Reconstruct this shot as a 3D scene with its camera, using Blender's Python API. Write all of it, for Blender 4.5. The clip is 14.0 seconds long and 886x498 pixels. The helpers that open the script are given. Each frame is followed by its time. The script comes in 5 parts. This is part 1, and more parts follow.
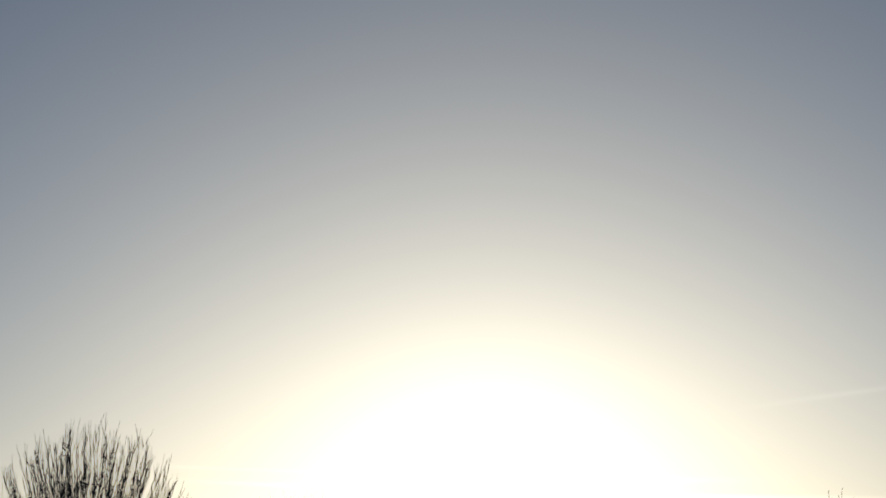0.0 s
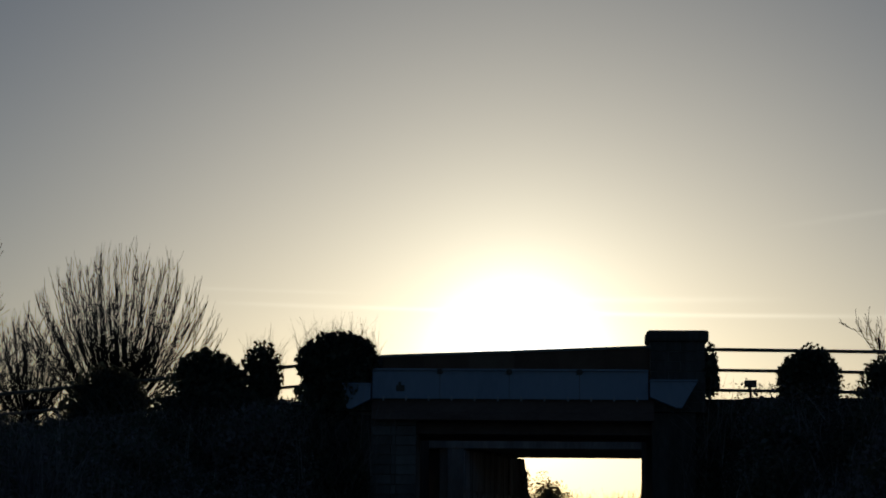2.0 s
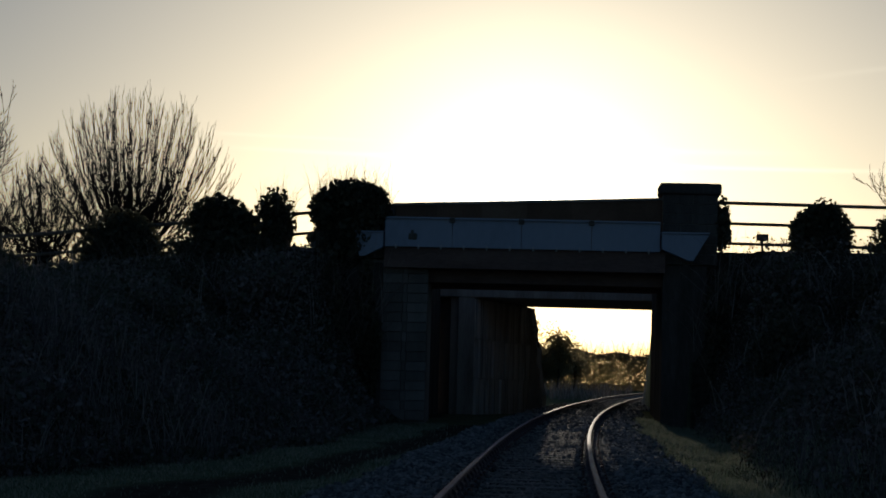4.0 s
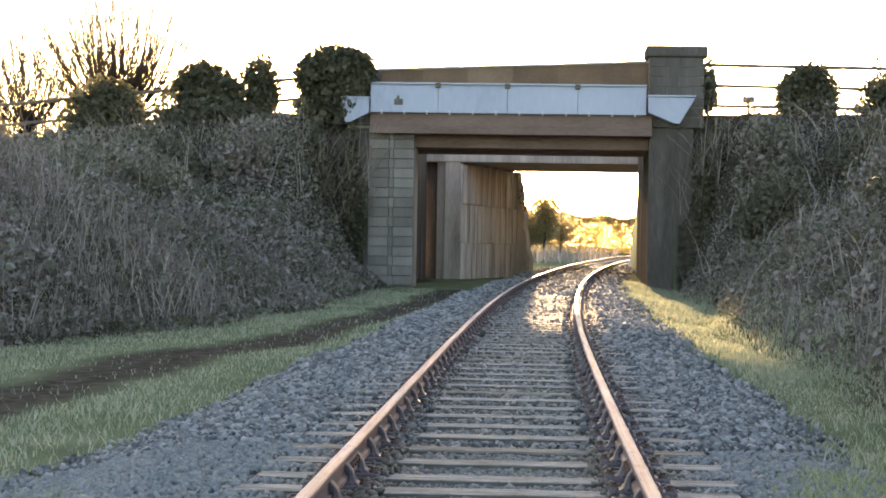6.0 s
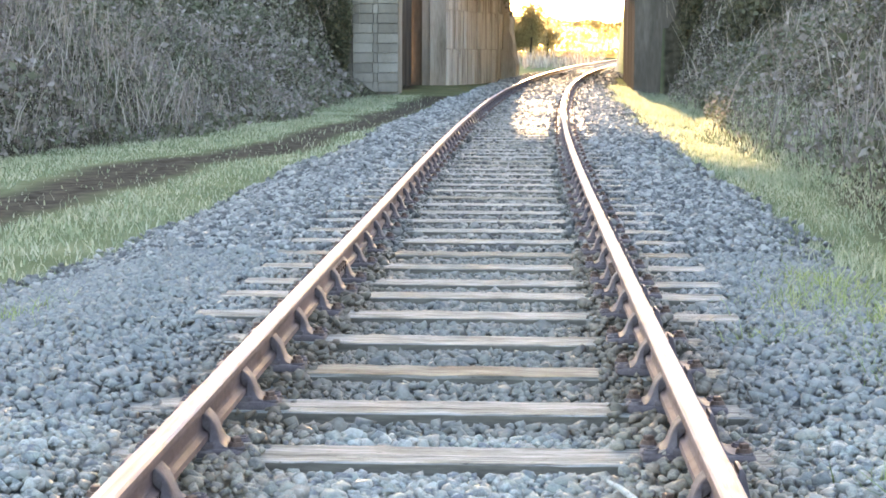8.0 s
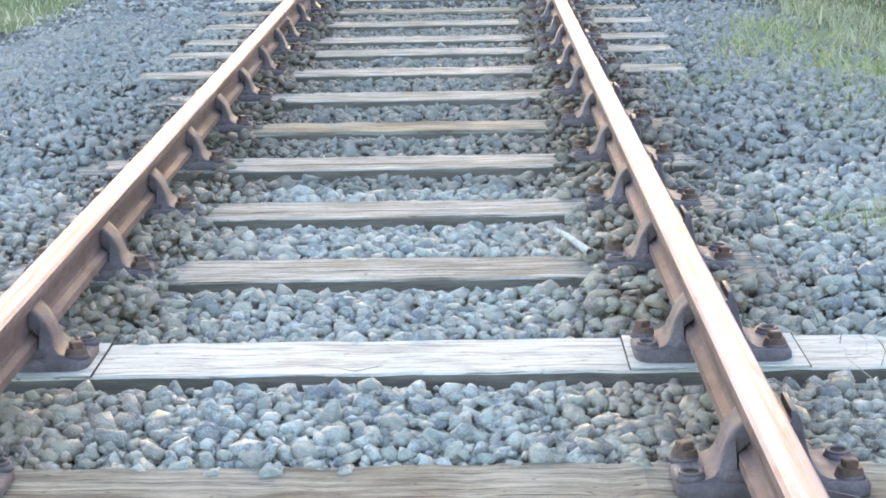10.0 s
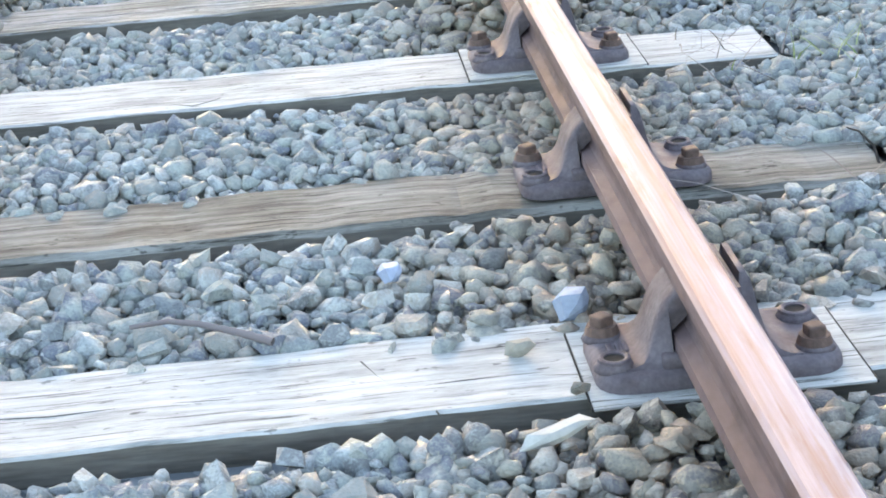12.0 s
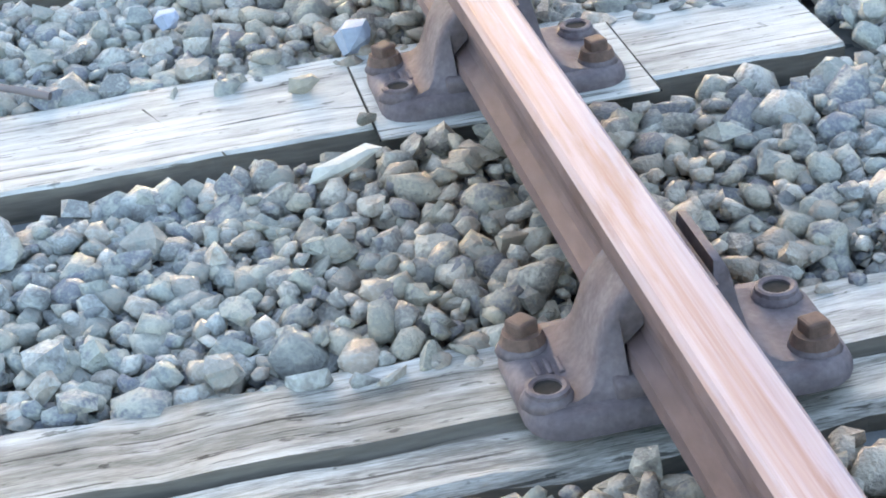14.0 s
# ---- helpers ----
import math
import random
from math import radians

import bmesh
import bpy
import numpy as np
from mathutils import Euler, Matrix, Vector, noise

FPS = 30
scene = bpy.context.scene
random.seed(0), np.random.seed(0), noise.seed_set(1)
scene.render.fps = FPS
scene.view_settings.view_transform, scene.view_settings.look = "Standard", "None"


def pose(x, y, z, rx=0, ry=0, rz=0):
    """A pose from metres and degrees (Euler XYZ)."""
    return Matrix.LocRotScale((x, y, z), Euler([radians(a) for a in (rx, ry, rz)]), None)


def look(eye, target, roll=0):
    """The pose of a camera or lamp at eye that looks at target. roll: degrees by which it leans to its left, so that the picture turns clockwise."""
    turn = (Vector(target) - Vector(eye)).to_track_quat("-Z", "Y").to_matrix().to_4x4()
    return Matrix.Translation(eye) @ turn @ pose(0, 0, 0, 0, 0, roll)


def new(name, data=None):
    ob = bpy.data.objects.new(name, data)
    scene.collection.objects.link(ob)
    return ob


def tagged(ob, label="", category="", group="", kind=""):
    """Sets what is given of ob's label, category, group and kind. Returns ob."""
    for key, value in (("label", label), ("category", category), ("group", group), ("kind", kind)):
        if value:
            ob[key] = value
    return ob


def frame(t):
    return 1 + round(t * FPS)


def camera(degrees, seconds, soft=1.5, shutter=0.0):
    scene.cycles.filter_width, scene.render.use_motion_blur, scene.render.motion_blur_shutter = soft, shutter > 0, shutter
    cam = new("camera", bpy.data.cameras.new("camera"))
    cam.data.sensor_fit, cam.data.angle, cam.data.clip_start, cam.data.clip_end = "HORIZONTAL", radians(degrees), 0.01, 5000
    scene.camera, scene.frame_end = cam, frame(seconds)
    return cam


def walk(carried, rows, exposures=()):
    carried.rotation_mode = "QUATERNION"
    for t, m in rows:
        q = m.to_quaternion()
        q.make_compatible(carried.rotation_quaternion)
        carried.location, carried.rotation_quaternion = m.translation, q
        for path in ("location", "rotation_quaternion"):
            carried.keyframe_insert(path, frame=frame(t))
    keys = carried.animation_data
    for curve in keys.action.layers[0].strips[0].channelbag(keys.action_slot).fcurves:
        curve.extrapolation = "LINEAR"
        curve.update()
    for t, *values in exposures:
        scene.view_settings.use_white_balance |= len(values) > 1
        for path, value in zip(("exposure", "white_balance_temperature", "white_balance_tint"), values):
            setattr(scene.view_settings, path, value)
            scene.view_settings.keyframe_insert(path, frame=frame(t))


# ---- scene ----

cam = camera(26.0, 14.0, soft=1.8)
PATH = [
    (0, (0.231, 0.001, 1.197), (0.158, 1.9403, 1.6802), 0.7),
    (0.5, (0.232, 0.003, 1.197), (0.1324, 1.9554, 1.6235), 0.7),
    (1, (0.234, 0.001, 1.194), (0.1419, 1.9631, 1.5693), 0.36),
    (1.5, (0.237, -0.0, 1.196), (0.1412, 1.9681, 1.5384), 0.33),
    (2, (0.244, -0.008, 1.194), (0.1421, 1.9663, 1.4945), 0.56),
    (2.5, (0.248, -0.015, 1.199), (0.1415, 1.9641, 1.4636), 0.98),
    (3, (0.246, -0.018, 1.202), (0.1335, 1.9668, 1.4245), 1.33),
    (3.5, (0.244, -0.021, 1.205), (0.1284, 1.9674, 1.3861), 1.57),
    (6, (0.22, -0.044, 1.24), (0.1235, 1.9535, 1.2425), 0.92),
    (6.5, (0.22, -0.045, 1.244), (0.1283, 1.9524, 1.2065), 0.85),
    (7, (0.228, -0.026, 1.238), (0.1411, 1.9702, 1.1538), 0.55),
    (9.5, (0.242, -0.017, 1.211), (0.184, 1.9447, 0.8254), -0.51),
    (10, (0.252, -0.013, 1.199), (0.2213, 1.9372, 0.7564), -1.09),
    (10.5, (0.257, -0.017, 1.188), (0.2567, 1.9205, 0.6926), -2.16),
    (11, (0.261, -0.012, 1.171), (0.3164, 1.907, 0.6103), -3.13),
    (11.5, (0.265, -0.008, 1.156), (0.3469, 1.8867, 0.5221), -4.04),
    (12, (0.269, -0.004, 1.143), (0.379, 1.8643, 0.4389), -4.54),
    (12.5, (0.275, -0.003, 1.129), (0.4144, 1.8426, 0.371), -4.90),
    (13, (0.283, -0.002, 1.113), (0.4583, 1.8146, 0.2953), -5.34),
    (13.5, (0.292, 0.004, 1.1), (0.5101, 1.7857, 0.2179), -6.02),
    (14, (0.296, -0.001, 1.086), (0.5685, 1.7421, 0.1446), -6.40),
]
EXPOSURES = [(0.0, -1.36, 5450, 8), (0.6, -1.85, 5400, 8), (1.4, -2.05, 5500, 8), (3.6, -2.05, 5600, 8), (4.6, 0.7, 7300, 12), (5.6, 3.2, 10200, 18), (6.0, 3.45, 10400, 20), (6.5, 4.12, 10500, 20), (7.0, 4.42, 10500, 20), (9.3, 4.55, 10200, 17), (10.5, 4.48, 10100, 17), (14.0, 4.45, 9900, 17)]
walk(cam, [(t, look(eye, target, roll)) for t, eye, target, roll in PATH], EXPOSURES)

# ---- light: low evening sun behind the bridge, clear sky ----
SUN_ELEV, SUN_AZ = 5.2, -0.7
world = bpy.data.worlds.new("sky")
scene.world = world
world.use_nodes = True
wn = world.node_tree.nodes
sky = wn.new("ShaderNodeTexSky")
sky.sky_type = 'NISHITA'
sky.sun_disc = False
sky.sun_elevation = radians(SUN_ELEV)
sky.sun_rotation = radians(SUN_AZ)
sky.air_density, sky.dust_density, sky.ozone_density = 0.76, 1.24, 2.0
wn["Background"].inputs[1].default_value = 0.12
# the bright aureole of haze round the low sun
wl = world.node_tree.links
direction = wn.new("ShaderNodeTexCoord")
toward = wn.new("ShaderNodeVectorMath")
toward.operation = 'DOT_PRODUCT'
wl.new(direction.outputs["Generated"], toward.inputs[0])
toward.inputs[1].default_value = Vector((math.sin(radians(SUN_AZ)), math.cos(radians(SUN_AZ)), math.tan(radians(SUN_ELEV)))).normalized()
near_sun = wn.new("ShaderNodeMath")
near_sun.operation = 'MAXIMUM'
wl.new(toward.outputs["Value"], near_sun.inputs[0])
near_sun.inputs[1].default_value = 0.0
last_sky = sky.outputs[0]
for power, colour in ((2200.0, (70.0, 66.0, 55.0)), (420.0, (15.0, 12.9, 8.2)), (70.0, (5.0, 4.25, 2.8))):
    fall = wn.new("ShaderNodeMath")
    fall.operation = 'POWER'
    wl.new(near_sun.outputs[0], fall.inputs[0])
    fall.inputs[1].default_value = power
    glow = wn.new("ShaderNodeMix")
    glow.data_type, glow.blend_type, glow.clamp_factor = 'RGBA', 'ADD', False
    wl.new(fall.outputs[0], glow.inputs[0])
    wl.new(last_sky, glow.inputs[6])
    glow.inputs[7].default_value = (*colour, 1)
    last_sky = glow.outputs[2]
# thin streaks of high cloud low over the horizon: height, slope, middle, reach, thickness, brightness
height = wn.new("ShaderNodeSeparateXYZ")
wl.new(direction.outputs["Generated"], height.inputs[0])


def sky_math(operation, a, b=None):
    node = wn.new("ShaderNodeMath")
    node.operation = operation
    for k, v in enumerate((a, b)):
        if v is None:
            continue
        if isinstance(v, float):
            node.inputs[k].default_value = v
        else:
            wl.new(v, node.inputs[k])
    return node.outputs[0]


streak_map = wn.new("ShaderNodeMapping")
streak_map.inputs["Scale"].default_value = (14.0, 14.0, 160.0)
wl.new(direction.outputs["Generated"], streak_map.inputs[0])
streak = wn.new("ShaderNodeTexNoise")
streak.inputs["Scale"].default_value, streak.inputs["Detail"].default_value = 1.0, 4.0
wl.new(streak_map.outputs[0], streak.inputs[0])
for z0, slope, mid, reach, thick, bright in ((0.1178, -0.018, 0.02, 0.16, 0.0011, 5.5), (0.1245, -0.004, 0.035, 0.075, 0.0016, 3.0), (0.1260, -0.01, -0.15, 0.05, 0.0009, 1.6), (0.1465, 0.12, 0.165, 0.04, 0.0014, 1.0)):
    along_x = sky_math('SUBTRACT', height.outputs["X"], mid)
    line = sky_math('ADD', sky_math('MULTIPLY', height.outputs["X"], slope), z0)
    off_line = sky_math('DIVIDE', sky_math('SUBTRACT', height.outputs["Z"], line), thick)
    far_off = sky_math('DIVIDE', along_x, reach)
    both = sky_math('ADD', sky_math('MULTIPLY', off_line, off_line), sky_math('POWER', sky_math('ABSOLUTE', far_off), 4.0))
    soft_line = sky_math('POWER', 2.718, sky_math('MULTIPLY', both, -1.0))
    ahead = sky_math('GREATER_THAN', height.outputs["Y"], 0.0)
    ragged = sky_math('MULTIPLY', sky_math('MULTIPLY', soft_line, ahead), sky_math('MULTIPLY', streak.outputs[0], 1.6))
    veil = wn.new("ShaderNodeMix")
    veil.data_type, veil.blend_type, veil.clamp_factor = 'RGBA', 'ADD', False
    wl.new(ragged, veil.inputs[0])
    wl.new(last_sky, veil.inputs[6])
    veil.inputs[7].default_value = (bright, bright * 0.88, bright * 0.62, 1)
    last_sky = veil.outputs[2]
wl.new(last_sky, wn["Background"].inputs[0])

sun_lamp = bpy.data.lights.new("sun", 'SUN')
sun_lamp.energy, sun_lamp.angle, sun_lamp.color = 3.8, radians(0.5), (1.0, 0.82, 0.61)
sun = new("sun", sun_lamp)
sun.matrix_basis = look((0, 0, 0), (-math.sin(radians(SUN_AZ)), -math.cos(radians(SUN_AZ)), -math.tan(radians(SUN_ELEV))))


# ---- materials ----
def shader(name, stops, scale=8.0, fine=60.0, rough=0.8, metal=0.0, bump=0.3, stretch=(1, 1, 1), random_by="", amount=0.5, bump_dist=0.01):
    """A surface of several tones mixed by noise at two scales; random_by varies it piece by piece."""
    m = bpy.data.materials.new(name)
    m.use_nodes = True
    nt = m.node_tree
    n, l = nt.nodes, nt.links
    b = n["Principled BSDF"]
    b.inputs["Roughness"].default_value, b.inputs["Metallic"].default_value = rough, metal
    b.inputs["Specular IOR Level"].default_value = 0.3 if rough > 0.79 else 0.35
    co = n.new("ShaderNodeTexCoord")
    mp = n.new("ShaderNodeMapping")
    mp.inputs["Scale"].default_value = stretch
    l.new(co.outputs["Object"], mp.inputs[0])
    a = n.new("ShaderNodeTexNoise")
    a.inputs["Scale"].default_value, a.inputs["Detail"].default_value = scale, 6
    f = n.new("ShaderNodeTexNoise")
    f.inputs["Scale"].default_value, f.inputs["Detail"].default_value = fine, 4
    l.new(mp.outputs[0], a.inputs[0])
    l.new(mp.outputs[0], f.inputs[0])
    mx = n.new("ShaderNodeMath")
    mx.operation = 'MULTIPLY_ADD'
    l.new(f.outputs[0], mx.inputs[0])
    mx.inputs[1].default_value = 0.45
    sc = n.new("ShaderNodeMath")
    sc.operation = 'MULTIPLY_ADD'
    l.new(a.outputs[0], sc.inputs[0])
    sc.inputs[1].default_value, sc.inputs[2].default_value = 0.9, -0.17
    l.new(sc.outputs[0], mx.inputs[2])
    value = mx.outputs[0]
    if random_by:
        if random_by == "object":
            rnd = n.new("ShaderNodeObjectInfo").outputs["Random"]
        else:
            rnd = n.new("ShaderNodeNewGeometry").outputs["Random Per Island"]
        rm = n.new("ShaderNodeMix")
        rm.inputs[0].default_value = amount
        l.new(value, rm.inputs[2])
        l.new(rnd, rm.inputs[3])
        value = rm.outputs[0]
    ramp = n.new("ShaderNodeValToRGB")
    e = ramp.color_ramp.elements
    while len(e) < len(stops):
        e.new(0.5)
    for el, (pos, col) in zip(e, stops):
        el.position, el.color = pos, (*col, 1)
    l.new(value, ramp.inputs[0])
    l.new(ramp.outputs[0], b.inputs["Base Color"])
    if bump:
        bp = n.new("ShaderNodeBump")
        bp.inputs["Strength"].default_value, bp.inputs["Distance"].default_value = bump, bump_dist
        l.new(mx.outputs[0], bp.inputs["Height"])
        l.new(bp.outputs[0], b.inputs["Normal"])
    return m


STONE_TONES = [(0.1, (0.10, 0.108, 0.125)), (0.2, (0.20, 0.222, 0.23)), (0.28, (0.33, 0.352, 0.325)), (0.36, (0.135, 0.15, 0.185)), (0.44, (0.37, 0.36, 0.325)), (0.52, (0.22, 0.238, 0.232)), (0.6, (0.30, 0.272, 0.25)), (0.68, (0.41, 0.418, 0.405)), (0.76, (0.17, 0.175, 0.182)), (0.84, (0.35, 0.385, 0.39)), (0.92, (0.56, 0.55, 0.52))]
STONE_FAR = [(0.25, (0.075, 0.079, 0.087)), (0.4, (0.143, 0.152, 0.163)), (0.5, (0.187, 0.193, 0.192)), (0.6, (0.207, 0.218, 0.231)), (0.75, (0.31, 0.314, 0.312))]
M_STONE = shader("crushed_stone", STONE_TONES, 30, 190, 0.85, 0, 1.0, (1, 1, 1), "island", 0.66, 0.008)
M_STONE_FAR = shader("crushed_stone_dusty", STONE_FAR, 20, 90, 0.9, 0, 0.5, (1, 1, 1), "island", 0.6, 0.006)
STONE_MID = [(p, tuple(0.45 * v + 0.55 * w for v, w in zip(c, (0.158, 0.169, 0.181)))) for p, c in STONE_TONES]
M_STONE_MID = shader("crushed_stone_greyed", STONE_MID, 26, 110, 0.9, 0, 0.6, (1, 1, 1), "island", 0.62, 0.006)
M_STONE_ONE = shader("crushed_stone_single", STONE_TONES, 30, 190, 0.85, 0, 1.0, (1, 1, 1), "object", 0.66, 0.008)
M_RUST = shader("rusted_rail_side", [(0.2, (0.065, 0.042, 0.046)), (0.5, (0.13, 0.084, 0.088)), (0.8, (0.20, 0.138, 0.142))], 6, 70, 0.75, 0.1, 0.3, (1, 0.3, 1), bump_dist=0.003)
M_RAILTOP = shader("lightly_rusted_rail_head", [(0.25, (0.25, 0.145, 0.142)), (0.5, (0.315, 0.236, 0.26)), (0.8, (0.40, 0.352, 0.39))], 5, 45, 0.67, 0.0, 0.1, (6, 0.15, 1), bump_dist=0.001)
M_CHAIR = shader("weathered_cast_iron", [(0.2, (0.072, 0.058, 0.065)), (0.5, (0.13, 0.107, 0.12)), (0.75, (0.19, 0.16, 0.175)), (0.95, (0.27, 0.24, 0.24))], 14, 130, 0.7, 0.15, 0.35, bump_dist=0.003)
M_BOLT = shader("rusty_screw_head", [(0.2, (0.08, 0.05, 0.042)), (0.6, (0.15, 0.09, 0.075)), (0.9, (0.23, 0.15, 0.125))], 40, 200, 0.8, 0.1, 0.3, bump_dist=0.002)
M_HOLE = shader("dark_screw_hole", [(0.2, (0.012, 0.01, 0.01)), (0.8, (0.03, 0.026, 0.024))], 40, 200, 0.95, 0, 0.0)
M_PAD = shader("pale_rail_pad", [(0.2, (0.42, 0.40, 0.40)), (0.6, (0.58, 0.57, 0.57)), (0.9, (0.68, 0.68, 0.68))], 12, 90, 0.8, 0, 0.2, bump_dist=0.002)


def let_light_through(m, amount):
    """Thin leaves and blades: part of the light passes through them."""
    n, l = m.node_tree.nodes, m.node_tree.links
    b = n["Principled BSDF"]
    tr = n.new("ShaderNodeBsdfTranslucent")
    l.new(b.inputs["Base Color"].links[0].from_socket, tr.inputs[0])
    mix = n.new("ShaderNodeMixShader")
    mix.inputs[0].default_value = amount
    l.new(b.outputs[0], mix.inputs[1])
    l.new(tr.outputs[0], mix.inputs[2])
    l.new(mix.outputs[0], n["Material Output"].inputs[0])


def rust_dust(m):
    """Brown rust dust on the ballast close to the two rails."""
    n, l = m.node_tree.nodes, m.node_tree.links
    b = n["Principled BSDF"]
    base = b.inputs["Base Color"].links[0].from_socket
    xyz = n.new("ShaderNodeSeparateXYZ")
    l.new(n.new("ShaderNodeNewGeometry").outputs["Position"], xyz.inputs[0])
    a = n.new("ShaderNodeMath")
    a.operation = 'ABSOLUTE'
    l.new(xyz.outputs["X"], a.inputs[0])
    s = n.new("ShaderNodeMath")
    s.operation = 'SUBTRACT'
    l.new(a.outputs[0], s.inputs[0])
    s.inputs[1].default_value = 0.74
    d = n.new("ShaderNodeMath")
    d.operation = 'ABSOLUTE'
    l.new(s.outputs[0], d.inputs[0])
    rg = n.new("ShaderNodeMapRange")
    for i, v in enumerate((0.1, 0.44, 0.75, 0.0)):
        rg.inputs[i + 1].default_value = v
    l.new(d.outputs[0], rg.inputs[0])
    mix = n.new("ShaderNodeMix")
    mix.data_type, mix.blend_type = 'RGBA', 'MULTIPLY'
    l.new(rg.outputs[0], mix.inputs[0])
    l.new(base, mix.inputs[6])
    mix.inputs[7].default_value = (0.96, 0.74, 0.60, 1)
    l.new(mix.outputs[2], b.inputs["Base Color"])


rust_dust(M_STONE)
rust_dust(M_STONE_MID)
rust_dust(M_STONE_ONE)


def bed_dust(m):
    """Brown brake dust and grime lying on the ballast between the rails."""
    n, l = m.node_tree.nodes, m.node_tree.links
    b = n["Principled BSDF"]
    base = b.inputs["Base Color"].links[0].from_socket
    xyz = n.new("ShaderNodeSeparateXYZ")
    l.new(n.new("ShaderNodeNewGeometry").outputs["Position"], xyz.inputs[0])
    a = n.new("ShaderNodeMath")
    a.operation = 'ABSOLUTE'
    l.new(xyz.outputs["X"], a.inputs[0])
    rg = n.new("ShaderNodeMapRange")
    for i, v in enumerate((0.75, 1.15, 0.6, 0.0)):
        rg.inputs[i + 1].default_value = v
    l.new(a.outputs[0], rg.inputs[0])
    mix = n.new("ShaderNodeMix")
    mix.data_type, mix.blend_type = 'RGBA', 'MULTIPLY'
    l.new(rg.outputs[0], mix.inputs[0])
    l.new(base, mix.inputs[6])
    mix.inputs[7].default_value = (0.78, 0.70, 0.62, 1)
    l.new(mix.outputs[2], b.inputs["Base Color"])


bed_dust(M_STONE_MID)
bed_dust(M_STONE_FAR)


def wood(name, dark, mid, light):
    return shader(name, [(0.18, dark), (0.42, mid), (0.62, light), (0.9, tuple(min(0.85, c * 1.25) for c in light))], 5, 55, 0.88, 0, 0.6, (0.9, 11, 11), bump_dist=0.003)


M_WOODS = [wood("pale_bleached_timber", (0.15, 0.147, 0.14), (0.375, 0.37, 0.36), (0.49, 0.485, 0.47)),
           wood("brown_weathered_timber", (0.06, 0.056, 0.05), (0.15, 0.143, 0.13), (0.255, 0.247, 0.23)),
           wood("grey_weathered_timber", (0.075, 0.074, 0.072), (0.195, 0.195, 0.192), (0.345, 0.345, 0.34)),
           wood("old_split_timber", (0.06, 0.057, 0.054), (0.30, 0.295, 0.285), (0.50, 0.49, 0.48)),
           wood("rough_split_timber", (0.05, 0.046, 0.042), (0.20, 0.19, 0.175), (0.42, 0.405, 0.385))]


def weathered(m, scale, stretch, lo, hi, tint, strength=1.0, detail=8):
    """Stains, cracks or rust blooms of their own shape over a surface, by one more noise."""
    n, l = m.node_tree.nodes, m.node_tree.links
    b = n["Principled BSDF"]
    base = b.inputs["Base Color"].links[0].from_socket
    co = n.new("ShaderNodeTexCoord")
    mp = n.new("ShaderNodeMapping")
    mp.inputs["Scale"].default_value = stretch
    l.new(co.outputs["Object"], mp.inputs[0])
    shift = n.new("ShaderNodeVectorMath")
    shift.operation = 'ADD'
    l.new(mp.outputs[0], shift.inputs[0])
    rnd = n.new("ShaderNodeMath")
    rnd.operation = 'MULTIPLY'
    l.new(n.new("ShaderNodeObjectInfo").outputs["Random"], rnd.inputs[0])
    rnd.inputs[1].default_value = 37.0
    l.new(rnd.outputs[0], shift.inputs[1])
    no = n.new("ShaderNodeTexNoise")
    no.inputs["Scale"].default_value, no.inputs["Detail"].default_value, no.inputs["Roughness"].default_value = scale, detail, 0.62
    l.new(shift.outputs[0], no.inputs[0])
    rg = n.new("ShaderNodeMapRange")
    for i, v in enumerate((lo, hi, 0.0, strength)):
        rg.inputs[i + 1].default_value = v
    l.new(no.outputs[0], rg.inputs[0])
    mix = n.new("ShaderNodeMix")
    mix.data_type, mix.blend_type = 'RGBA', 'MULTIPLY'
    l.new(rg.outputs[0], mix.inputs[0])
    l.new(base, mix.inputs[6])
    mix.inputs[7].default_value = (*tint, 1)
    l.new(mix.outputs[2], b.inputs["Base Color"])


M_CHAIR.node_tree.nodes["Principled BSDF"].inputs["Specular IOR Level"].default_value = 0.15
for m in M_WOODS:
    m.node_tree.nodes["Principled BSDF"].inputs["Specular IOR Level"].default_value = 0.08
    weathered(m, 4.5, (0.8, 2.2, 1), 0.5, 0.68, (0.62, 0.61, 0.60), 0.8)      # damp stains
    weathered(m, 9.0, (0.35, 14, 14), 0.585, 0.63, (0.22, 0.20, 0.19), 0.85)  # fine drying cracks
    weathered(m, 38.0, (0.6, 1.3, 1), 0.64, 0.69, (0.30, 0.29, 0.28), 0.8, 3) # dirt specks
for m in M_WOODS[1:4]:
    weathered(m, 3.2, (0.7, 3.0, 1), 0.47, 0.6, (0.58, 0.54, 0.49), 0.75)      # broad dark patches
weathered(M_RUST, 9.0, (1, 0.7, 1), 0.52, 0.66, (0.62, 0.50, 0.46), 0.8)
weathered(M_RAILTOP, 14.0, (3, 0.35, 1), 0.53, 0.66, (0.84, 0.66, 0.56), 0.8)
weathered(M_RAILTOP, 5.0, (11, 0.1, 1), 0.48, 0.60, (0.93, 0.75, 0.65), 0.9)  # orange rust bands along the head
weathered(M_CHAIR, 16.0, (1, 1, 1), 0.5, 0.66, (0.66, 0.58, 0.57), 0.8)
# creosote-brown sleeper sides, darkened further in colour for the shade they lie in
M_SLEEPER_SIDE = shader("shaded_creosoted_timber_side", [(0.15, (0.05, 0.045, 0.04)), (0.5, (0.115, 0.102, 0.09)), (0.9, (0.21, 0.19, 0.168))], 5, 30, 0.9, 0, 0.5, (0.7, 6, 6), bump_dist=0.004)
